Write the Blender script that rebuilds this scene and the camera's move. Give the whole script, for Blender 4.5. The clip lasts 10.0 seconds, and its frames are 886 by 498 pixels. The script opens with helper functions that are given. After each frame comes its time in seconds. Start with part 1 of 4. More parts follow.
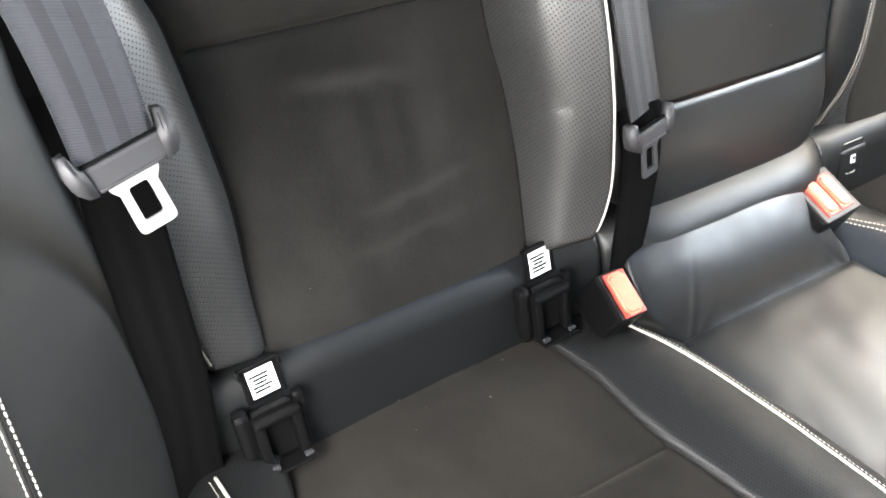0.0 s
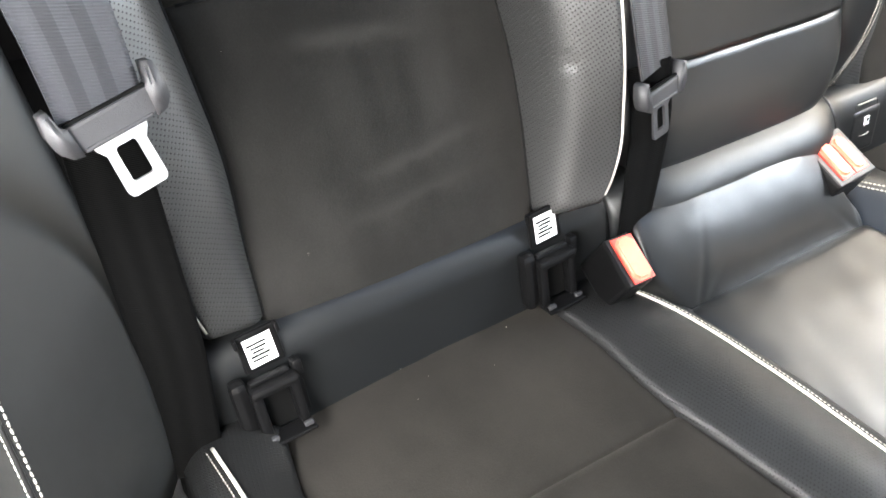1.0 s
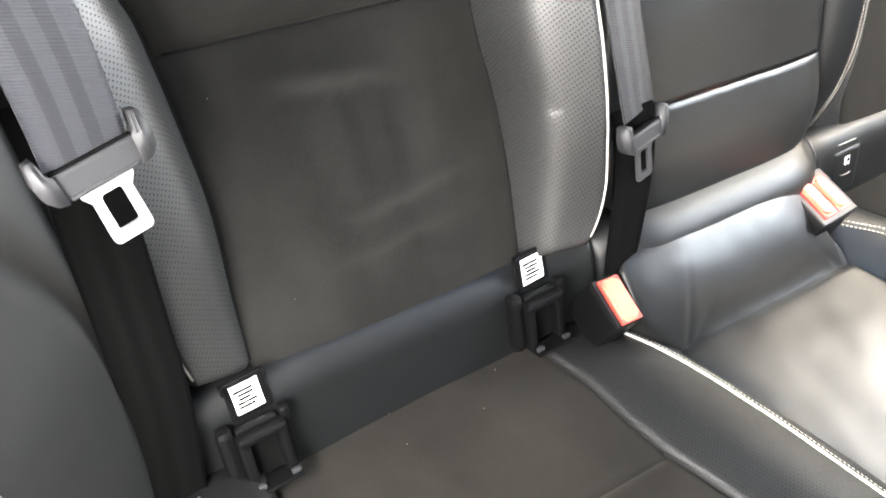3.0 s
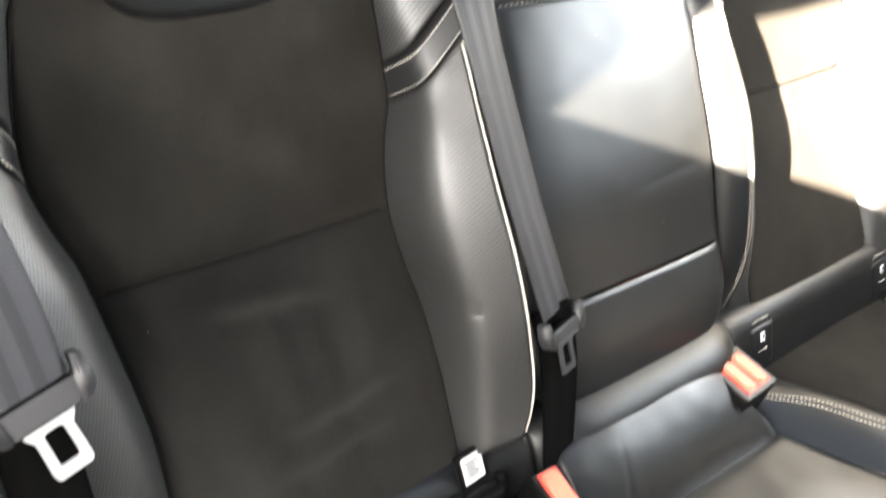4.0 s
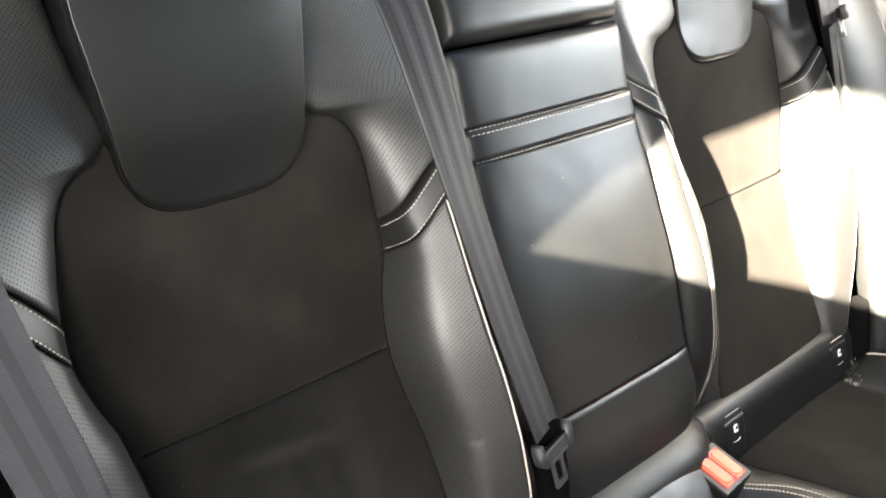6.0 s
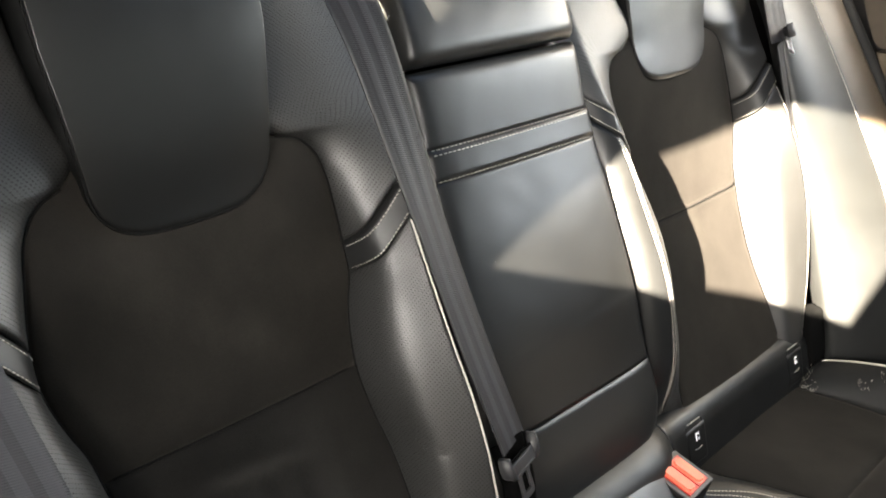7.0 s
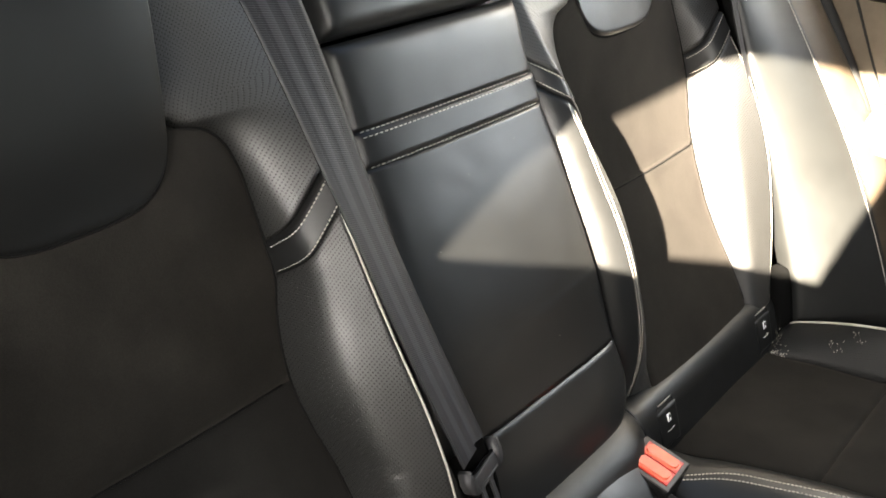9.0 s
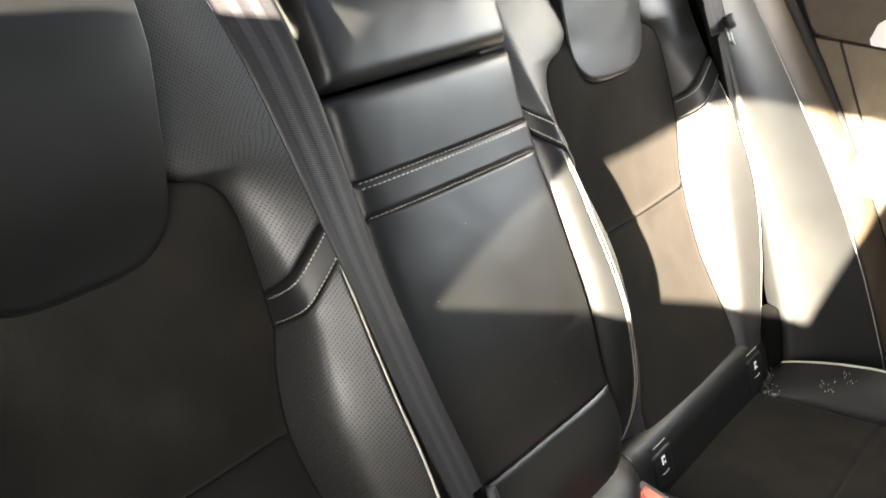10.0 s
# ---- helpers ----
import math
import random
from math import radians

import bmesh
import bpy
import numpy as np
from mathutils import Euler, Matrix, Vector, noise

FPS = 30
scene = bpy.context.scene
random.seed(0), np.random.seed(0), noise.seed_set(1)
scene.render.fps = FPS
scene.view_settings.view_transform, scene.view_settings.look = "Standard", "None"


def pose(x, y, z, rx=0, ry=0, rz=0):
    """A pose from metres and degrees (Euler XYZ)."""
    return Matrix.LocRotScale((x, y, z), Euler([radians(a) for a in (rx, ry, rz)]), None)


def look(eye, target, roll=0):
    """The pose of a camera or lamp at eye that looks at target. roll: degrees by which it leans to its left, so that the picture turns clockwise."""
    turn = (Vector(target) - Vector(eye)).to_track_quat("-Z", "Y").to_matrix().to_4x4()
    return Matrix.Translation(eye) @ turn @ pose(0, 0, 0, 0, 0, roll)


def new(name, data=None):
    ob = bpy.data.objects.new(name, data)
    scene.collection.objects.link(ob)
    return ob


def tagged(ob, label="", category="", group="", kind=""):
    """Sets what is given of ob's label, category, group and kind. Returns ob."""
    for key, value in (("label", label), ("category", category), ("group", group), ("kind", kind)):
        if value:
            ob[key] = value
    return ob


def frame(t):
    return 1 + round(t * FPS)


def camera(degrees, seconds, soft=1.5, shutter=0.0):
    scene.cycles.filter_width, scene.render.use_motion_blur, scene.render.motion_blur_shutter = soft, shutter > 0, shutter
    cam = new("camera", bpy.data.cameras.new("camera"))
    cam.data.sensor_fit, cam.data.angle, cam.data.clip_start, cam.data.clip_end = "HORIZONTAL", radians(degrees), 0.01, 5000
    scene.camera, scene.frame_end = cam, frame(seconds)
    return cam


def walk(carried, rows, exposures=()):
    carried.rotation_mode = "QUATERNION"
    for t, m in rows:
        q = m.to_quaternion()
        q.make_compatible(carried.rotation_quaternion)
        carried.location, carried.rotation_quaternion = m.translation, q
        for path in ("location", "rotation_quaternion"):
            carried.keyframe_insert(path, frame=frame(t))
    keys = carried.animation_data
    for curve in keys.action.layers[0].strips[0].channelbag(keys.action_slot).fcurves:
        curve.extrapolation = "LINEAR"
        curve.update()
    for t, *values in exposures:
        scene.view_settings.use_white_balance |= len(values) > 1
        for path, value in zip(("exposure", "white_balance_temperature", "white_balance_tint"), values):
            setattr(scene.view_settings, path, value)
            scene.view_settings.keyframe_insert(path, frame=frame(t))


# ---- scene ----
cam = camera(54.1, 10.0, 1.7, 0.5)
PATH = [
    (0, (-0.13, -0.381, 0.957), (0.686, 0.67, -0.536), 9.4),
    (0.5, (-0.124, -0.367, 0.939), (0.695, 0.649, -0.577), 10.5),
    (1, (-0.124, -0.367, 0.936), (0.671, 0.629, -0.606), 9.9),
    (1.5, (-0.124, -0.364, 0.935), (0.699, 0.621, -0.599), 10.9),
    (2, (-0.123, -0.367, 0.938), (0.717, 0.678, -0.546), 9.5),
    (2.2, (-0.124, -0.366, 0.936), (0.71, 0.666, -0.56), 9.3),
    (3.3, (-0.121, -0.369, 0.941), (0.753, 0.703, -0.501), 9.7),
    (3.5, (-0.117, -0.372, 0.953), (0.811, 0.729, -0.436), 9.6),
    (4, (-0.123, -0.401, 0.976), (0.946, 0.858, -0.153), 5.9),
    (4.2, (-0.125, -0.396, 0.978), (0.985, 0.884, -0.093), 5.9),
    (4.5, (-0.127, -0.399, 0.979), (0.943, 0.896, -0.107), 6.0),
    (5, (-0.135, -0.402, 1.019), (0.918, 0.847, -0.135), 6.1),
    (5.5, (-0.154, -0.406, 1.066), (0.949, 0.887, 0.012), 4.0),
    (5.7, (-0.159, -0.408, 1.071), (0.974, 0.886, 0.048), 3.5),
    (6.8, (-0.178, -0.422, 1.093), (1.038, 0.846, 0.133), 3.4),
    (7, (-0.175, -0.422, 1.088), (1.058, 0.827, 0.13), 3.4),
    (7.5, (-0.16, -0.407, 1.073), (1.09, 0.811, 0.096), 3.1),
    (8, (-0.149, -0.4, 1.07), (1.109, 0.811, 0.095), 3.1),
    (8.5, (-0.136, -0.384, 1.07), (1.145, 0.808, 0.101), 2.6),
    (9, (-0.097, -0.36, 1.061), (1.188, 0.781, 0.038), 1.5),
    (9.5, (-0.095, -0.354, 1.068), (1.209, 0.786, 0.069), 1.9),
    (10, (-0.1, -0.345, 1.08), (1.232, 0.791, 0.113), 1.9),
]
walk(cam, [(t, look(eye, target, roll)) for t, eye, target, roll in PATH],
     [(0.0, 7.1, 6400, 10), (0.5, 7.25, 6400, 10), (2.2, 7.38, 6400, 10), (3.5, 7.45, 6650, 10), (4.0, 6.75, 6700, 10), (4.3, 6.3, 6750, 10), (5.0, 6.26, 6750, 10), (5.5, 6.46, 6700, 10), (7.0, 5.76, 6850, 10), (8.5, 5.60, 6850, 10), (9.0, 5.54, 6850, 10), (10.0, 5.54, 6850, 10)])

# ---- world, sun, window light and added fill lamps ----
SUN_WAY = Vector((1.0, 0.25, -0.40)).normalized()
world = bpy.data.worlds.new("sky")
scene.world = world
world.use_nodes = True
wn = world.node_tree.nodes
sky = wn.new("ShaderNodeTexSky")
sky.sky_type = 'NISHITA'
sky.sun_disc = False
sky.sun_elevation = math.asin(-SUN_WAY.z)
sky.sun_rotation = math.atan2(-SUN_WAY.x, -SUN_WAY.y) % (2 * math.pi)
wn["Background"].inputs[1].default_value = 0.009
world.node_tree.links.new(sky.outputs[0], wn["Background"].inputs[0])

sun_data = bpy.data.lights.new("sun", 'SUN')
sun_data.energy, sun_data.angle, sun_data.color = 5.0, radians(0.65), (1.0, 0.885, 0.72)
sun = new("sun", sun_data)
sun.matrix_world = look((-3.0, -1.4, 2.2), Vector((-3.0, -1.4, 2.2)) + SUN_WAY)


def window_light(name, eye, target, w, h, energy, colour):
    data = bpy.data.lights.new(name, 'AREA')
    data.shape, data.size, data.size_y, data.energy, data.color = 'RECTANGLE', w, h, energy, colour
    ob = new(name, data)
    ob.matrix_world = look(eye, target)
    return ob


COOL, NEUTRAL, WARM, SKY = (0.86, 0.955, 1.0), (0.985, 0.965, 0.935), (1.0, 0.87, 0.67), (0.85, 0.93, 1.0)
window_light("windscreen_light", (0.72, -1.82, 1.14), (0.5, 0.1, 0.62), 1.0, 0.5, 0.012, COOL)
# Added fill on the inner wall face, to brighten the bolster; no window seen.
window_light("front_fill_light", (-0.298, -0.98, 1.12), (0.702, -0.98, 1.12), 0.70, 0.34, 0.14, NEUTRAL)
window_light("near_window_light", (-0.56, -0.52, 1.03), (0.44, -0.38, 1.07), 1.0, 0.40, 1.22, NEUTRAL)
# Added warm fill low on the near side; its source is unseen.
window_light("low_fill_light", (-0.29, -0.60, 0.665), (0.6, -0.30, 0.66), 0.60, 0.44, 0.025, WARM)
window_light("far_window_sky_light", (1.345, -0.38, 1.07), (0.345, -0.30, 0.75), 0.64, 0.29, 0.24, SKY)
# Added warm fill for the glow on the centre cushion.
window_light("far_warm_fill_light", (1.338, -0.07, 1.05), (0.338, -0.17, 0.74), 0.24, 0.26, 0.085, WARM)
# Lamp in an unseen roof opening, assumed from light on upward faces.
window_light("assumed_roof_light", (0.66, -0.10, 1.315), (0.66, -0.10, 0.3), 0.50, 0.46, 0.004, COOL)


# ---- materials ----
def material(name, base, rough=0.5, metal=0.0, spec=0.5, sheen=0.0):
    m = bpy.data.materials.new(name)
    m.use_nodes = True
    b = m.node_tree.nodes["Principled BSDF"]
    b.inputs["Base Color"].default_value = (*base, 1)
    b.inputs["Roughness"].default_value = rough
    b.inputs["Metallic"].default_value = metal
    b.inputs["Specular IOR Level"].default_value = spec
    b.inputs["Sheen Weight"].default_value = sheen
    return m, m.node_tree.nodes, m.node_tree.links, b


def math_node(n, l, op, a, b=None, c=None):
    k = n.new("ShaderNodeMath")
    k.operation = op
    for i, v in enumerate((a, b, c)):
        if v is None:
            continue
        if isinstance(v, (int, float)):
            k.inputs[i].default_value = v
        else:
            l.new(v, k.inputs[i])
    return k.outputs[0]


def noise_node(n, l, coord, scale, detail=3.0, rough=0.55):
    k = n.new("ShaderNodeTexNoise")
    k.inputs["Scale"].default_value, k.inputs["Detail"].default_value, k.inputs["Roughness"].default_value = scale, detail, rough
    l.new(coord, k.inputs["Vector"])
    return k


def ramp(n, l, fac, stops):
    k = n.new("ShaderNodeValToRGB")
    el = k.color_ramp.elements
    while len(el) < len(stops):
        el.new(0.5)
    for e, (p, c) in zip(el, stops):
        e.position, e.color = p, (*c, 1)
    l.new(fac, k.inputs[0])
    return k.outputs[0]


def bump(n, l, b, height, dist, strength=1.0, before=None):
    k = n.new("ShaderNodeBump")
    k.inputs["Distance"].default_value, k.inputs["Strength"].default_value = dist, strength
    l.new(height, k.inputs["Height"])
    if before is not None:
        l.new(before, k.inputs["Normal"])
    l.new(k.outputs[0], b.inputs["Normal"])
    return k.outputs[0]


def leather(name, base, rough=0.42, holes=False, gloss=0.5):
    m, n, l, b = material(name, base, rough, 0.0, gloss)
    tc = n.new("ShaderNodeTexCoord")
    big = noise_node(n, l, tc.outputs["Object"], 9.0, 4.0)
    mid = noise_node(n, l, tc.outputs["Object"], 60.0, 4.0, 0.6)
    lo, hi = [c * 0.8 for c in base], [c * 1.25 for c in base]
    col = ramp(n, l, big.outputs[0], [(0.3, lo), (0.7, hi)])
    r = n.new("ShaderNodeMapRange")
    r.inputs["From Min"].default_value, r.inputs["From Max"].default_value = 0.3, 0.7
    r.inputs["To Min"].default_value, r.inputs["To Max"].default_value = rough - 0.025, rough + 0.03
    l.new(mid.outputs[0], r.inputs["Value"])
    l.new(r.outputs[0], b.inputs["Roughness"])
    grain = n.new("ShaderNodeTexVoronoi")
    grain.feature = 'DISTANCE_TO_EDGE'
    grain.inputs["Scale"].default_value = 900.0
    l.new(tc.outputs["Object"], grain.inputs["Vector"])
    g = math_node(n, l, 'MINIMUM', grain.outputs["Distance"], 0.25)
    first = bump(n, l, b, g, 0.0004, 0.2)
    second = bump(n, l, b, mid.outputs[0], 0.002, 0.035, first)
    if holes:
        uv = n.new("ShaderNodeUVMap")
        sep = n.new("ShaderNodeSeparateXYZ")
        pitch = 0.0042
        turn = n.new("ShaderNodeVectorRotate")
        turn.rotation_type = 'Z_AXIS'
        turn.inputs["Angle"].default_value = radians(20)
        l.new(uv.outputs[0], turn.inputs["Vector"])
        l.new(turn.outputs[0], sep.inputs[0])
        row = math_node(n, l, 'DIVIDE', sep.outputs[1], pitch * 0.62)
        odd = math_node(n, l, 'MODULO', math_node(n, l, 'FLOOR', row), 2.0)
        a = math_node(n, l, 'ADD', math_node(n, l, 'DIVIDE', sep.outputs[0], pitch), math_node(n, l, 'MULTIPLY', odd, 0.5))
        da = math_node(n, l, 'MULTIPLY', math_node(n, l, 'SUBTRACT', math_node(n, l, 'FRACT', a), 0.5), pitch)
        db = math_node(n, l, 'MULTIPLY', math_node(n, l, 'SUBTRACT', math_node(n, l, 'FRACT', row), 0.5), pitch * 0.62)
        dist = math_node(n, l, 'SQRT', math_node(n, l, 'ADD', math_node(n, l, 'MULTIPLY', da, da), math_node(n, l, 'MULTIPLY', db, db)))
        k = n.new("ShaderNodeMapRange")
        k.inputs["From Min"].default_value, k.inputs["From Max"].default_value = 0.00040, 0.00072
        l.new(dist, k.inputs["Value"])
        mix = n.new("ShaderNodeMix")
        mix.data_type = 'RGBA'
        mix.inputs[6].default_value = (0.012, 0.0115, 0.011, 1)
        l.new(k.outputs[0], mix.inputs[0])
        l.new(col, mix.inputs[7])
        l.new(mix.outputs[2], b.inputs["Base Color"])
        l.new(math_node(n, l, 'MULTIPLY', k.outputs[0], gloss), b.inputs["Specular IOR Level"])
        bump(n, l, b, k.outputs[0], 0.0006, 0.6, second)
    else:
        l.new(col, b.inputs["Base Color"])
    return m


# brushed places a soft shadow that is painted into the suede colour.
def suede(name, base, marks=(), brushed=None):
    m, n, l, b = material(name, base, 0.92, 0.0, 0.12, 0.06)
    b.inputs["Sheen Roughness"].default_value = 0.45
    b.inputs["Sheen Tint"].default_value = (0.75, 0.66, 0.6, 1)
    tc = n.new("ShaderNodeTexCoord")
    stretch = n.new("ShaderNodeMapping")
    stretch.inputs["Scale"].default_value, stretch.inputs["Rotation"].default_value = (1.0, 0.8, 0.75), (0.3, 0.5, 0.2)
    l.new(tc.outputs["Object"], stretch.inputs["Vector"])
    nap = noise_node(n, l, stretch.outputs[0], 13.0, 5.0, 0.62)
    fine = noise_node(n, l, tc.outputs["Object"], 700.0, 2.0, 0.6)
    broad = noise_node(n, l, stretch.outputs[0], 5.0, 2.0, 0.5)
    nap_sum = math_node(n, l, 'ADD', math_node(n, l, 'MULTIPLY', nap.outputs[0], 0.55), math_node(n, l, 'MULTIPLY', broad.outputs[0], 0.45))
    both = math_node(n, l, 'ADD', math_node(n, l, 'MULTIPLY', nap_sum, 0.80), math_node(n, l, 'MULTIPLY', fine.outputs[0], 0.20))
    col = ramp(n, l, both, [(0.38, [c * 0.55 for c in base]), (0.5, base), (0.62, [c * 1.55 for c in base])])
    if marks:
        # brushed streaks of lighter nap, each (across, along, length, width, slope, gain) on the panel
        uv = n.new("ShaderNodeUVMap")
        sep = n.new("ShaderNodeSeparateXYZ")
        l.new(uv.outputs[0], sep.inputs[0])
        wob = math_node(n, l, 'MULTIPLY', math_node(n, l, 'SUBTRACT', nap.outputs[0], 0.5), 0.03)
        total = None
        for mx, my, ml, mw, slope, gain in marks:
            du = math_node(n, l, 'SUBTRACT', sep.outputs[0], mx)
            dv = math_node(n, l, 'SUBTRACT', math_node(n, l, 'ADD', sep.outputs[1], wob), my)
            dv = math_node(n, l, 'SUBTRACT', dv, math_node(n, l, 'MULTIPLY', du, slope))
            a = math_node(n, l, 'POWER', math_node(n, l, 'ABSOLUTE', math_node(n, l, 'DIVIDE', du, ml)), 4.0)
            c = math_node(n, l, 'POWER', math_node(n, l, 'ABSOLUTE', math_node(n, l, 'DIVIDE', dv, mw)), 2.0)
            g = math_node(n, l, 'MULTIPLY', math_node(n, l, 'EXPONENT', math_node(n, l, 'MULTIPLY', math_node(n, l, 'ADD', a, c), -1.0)), gain)
            total = g if total is None else math_node(n, l, 'ADD', total, g)
        mix = n.new("ShaderNodeMix")
        mix.data_type = 'RGBA'
        l.new(math_node(n, l, 'MINIMUM', total, 1.0), mix.inputs[0])
        l.new(col, mix.inputs[6])
        mix.inputs[7].default_value = (base[0] * 2.4, base[1] * 2.4, base[2] * 2.4, 1)
        col = mix.outputs[2]
    if brushed:
        # soft shadow painted into the suede, darker on one side of a slanting line
        slant, level, soft_edge, keep = brushed
        uv = n.new("ShaderNodeUVMap")
        sep = n.new("ShaderNodeSeparateXYZ")
        l.new(uv.outputs[0], sep.inputs[0])
        at = math_node(n, l, 'ADD', math_node(n, l, 'MULTIPLY_ADD', sep.outputs[0], slant, sep.outputs[1]), math_node(n, l, 'MULTIPLY', math_node(n, l, 'SUBTRACT', nap.outputs[0], 0.5), 0.05))
        side = n.new("ShaderNodeMapRange")
        side.inputs["From Min"].default_value, side.inputs["From Max"].default_value = level - soft_edge, level + soft_edge
        side.inputs["To Min"].default_value, side.inputs["To Max"].default_value = keep, 1.0
        l.new(at, side.inputs["Value"])
        scale = n.new("ShaderNodeVectorMath")
        scale.operation = 'SCALE'
        l.new(col, scale.inputs[0])
        l.new(side.outputs[0], scale.inputs["Scale"])
        col = scale.outputs[0]
    l.new(col, b.inputs["Base Color"])
    bump(n, l, b, fine.outputs[0], 0.0006, 0.32)
    return m


def webbing(name, base, spec=0.3, sheen=0.0, gain=1.65):
    m, n, l, b = material(name, base, 0.55, 0.0, spec, sheen)
    uv = n.new("ShaderNodeUVMap")
    sep = n.new("ShaderNodeSeparateXYZ")
    l.new(uv.outputs[0], sep.inputs[0])
    wave = math_node(n, l, 'COSINE', math_node(n, l, 'MULTIPLY_ADD', sep.outputs[0], 2 * math.pi / 0.0157, math.pi))
    inside = math_node(n, l, 'LESS_THAN', math_node(n, l, 'ABSOLUTE', sep.outputs[0]), 0.0150)
    stripe = math_node(n, l, 'MULTIPLY_ADD', math_node(n, l, 'ADD', wave, 0.2), inside, -0.2)
    weave = math_node(n, l, 'SINE', math_node(n, l, 'MULTIPLY', math_node(n, l, 'ADD', sep.outputs[1], math_node(n, l, 'MULTIPLY', sep.outputs[0], 0.4)), 2 * math.pi / 0.0019))
    f = math_node(n, l, 'MULTIPLY_ADD', stripe, 0.5, 0.5)
    col = ramp(n, l, f, [(0.42, base), (0.48, [c * 1.1 for c in base]), (0.60, [c * gain for c in base])])
    l.new(col, b.inputs["Base Color"])
    first = bump(n, l, b, weave, 0.0002, 0.45)
    bump(n, l, b, f, 0.0008, 0.5, first)
    return m


def plastic(name, base, rough=0.45, grain=1500.0, depth=0.0003, spec=0.5):
    m, n, l, b = material(name, base, rough, 0.0, spec)
    tc = n.new("ShaderNodeTexCoord")
    k = noise_node(n, l, tc.outputs["Object"], grain, 2.0)
    big = noise_node(n, l, tc.outputs["Object"], 30.0, 3.0)
    l.new(ramp(n, l, big.outputs[0], [(0.3, [c * 0.85 for c in base]), (0.7, [c * 1.15 for c in base])]), b.inputs["Base Color"])
    bump(n, l, b, k.outputs[0], depth, 0.6)
    return m


LEATHER = leather("charcoal leather", (0.0052, 0.0055, 0.0057), 0.36)
LEATHER_SOFT = leather("soft charcoal leather", (0.0066, 0.0070, 0.0073), 0.37)
LEATHER_STRAP = leather("plain strap leather", (0.0052, 0.0055, 0.0057), 0.47)
LEATHER_PANEL = leather("smooth leather of the side panels", (0.0082, 0.0087, 0.0087), 0.48)
LEATHER_ROLL = leather("black leather of the roll", (0.0046, 0.0051, 0.0055), 0.43, gloss=0.4)
PERFORATED = leather("perforated charcoal leather", (0.0060, 0.0061, 0.0060), 0.49, True, 0.95)
PERFORATED_SEAT = leather("perforated cushion leather", (0.0048, 0.0050, 0.0052), 0.50, True, 0.28)
SUEDE = suede("dark brown suede", (0.0092, 0.0083, 0.0070))
SUEDE_WORN = suede("brushed brown suede", (0.0093, 0.0088, 0.0081), ((0.125, 0.212, 0.050, 0.007, -0.08, 0.55), (0.165, 0.110, 0.055, 0.006, 0.10, 0.5), (0.150, 0.075, 0.060, 0.006, 0.08, 0.35),
                                                             (0.105, 0.165, 0.016, 0.045, 0.0, 0.22), (0.185, 0.150, 0.018, 0.050, 0.0, 0.28), (0.145, 0.165, 0.010, 0.040, 0.0, 0.2)))
# Upper near insert: lighter copy to read as lit, with a shadow painted in.
SUEDE_SHADOWED = suede("brown suede, lit tone with a painted shadow", (0.0148, 0.0134, 0.0116), (), (0.70, 0.185, 0.014, 0.76))
# One webbing in three tones: light and shade painted into belt colours.
WEB = webbing("belt webbing in a shaded tone", (0.0115, 0.0113, 0.0130), 0.3, 0.0, 2.2)
# Lighter copy for the near belt; stripes flipped to paint its sheen.
WEB_LIT = webbing("belt webbing in a lit tone", (0.034, 0.035, 0.040), 0.3, 0.0, 0.66)
BLACK = plastic("black plastic", (0.0028, 0.0028, 0.003), 0.40, spec=0.2)
# Lap webbing darkened, so the shade on it sits in the colour.
WEB_SHADED = webbing("belt webbing in a deep shade tone", (0.002, 0.002, 0.002), 0.03, 0.0, 1.3)
GREY_PLASTIC = plastic("grey satin plastic", (0.021, 0.021, 0.023), 0.52)
TRIM = plastic("dark taupe trim", (0.050, 0.038, 0.026), 0.5)
TRIM_DARK = plastic("black grained trim", (0.014, 0.013, 0.013), 0.55)
TRIM_LIGHT = plastic("taupe door card", (0.095, 0.074, 0.050), 0.55)
RUBBER = plastic("black rubber", (0.006, 0.006, 0.006), 0.8)
CARPET = plastic("black carpet", (0.012, 0.012, 0.012), 0.95, 500.0, 0.002)
LINING = plastic("black headlining", (0.012, 0.012, 0.012), 0.95, 600.0, 0.001)
RED_DEEP = plastic("deep red plastic", (0.50, 0.035, 0.022), 0.42)
BUCKLE_RIM = plastic("grey satin buckle rim", (0.034, 0.031, 0.029), 0.5)
RED = plastic("red plastic", (0.76, 0.14, 0.075), 0.42)
STEEL = material("brushed steel", (0.80, 0.80, 0.81), 0.48, 1.0)[0]
WHITE = material("white paper sticker", (0.8, 0.8, 0.8), 0.5)[0]
INK = material("black ink", (0.006, 0.006, 0.006), 0.9, 0.0, 0.08)[0]
PIPING = plastic("cream piping", (0.46, 0.44, 0.38), 0.5)
THREAD = plastic("pale stitching thread", (0.36, 0.34, 0.30), 0.7)
# Near-black that stands in for shade inside recesses and slots.
DARK = material("near-black for shaded recesses", (0.003, 0.003, 0.003), 1.0, 0.0, 0.05)[0]

# ---- frame of the backrests: x across, s up along the backrest, d out of it ----
RECLINE = radians(23.0)
UP = np.array((0.0, math.sin(RECLINE), math.cos(RECLINE)))
OUT = np.array((0.0, -math.cos(RECLINE), math.sin(RECLINE)))
BASE = np.array((0.0, 0.045, 0.507)) - 0.2 * UP
CENTRE = 0.5


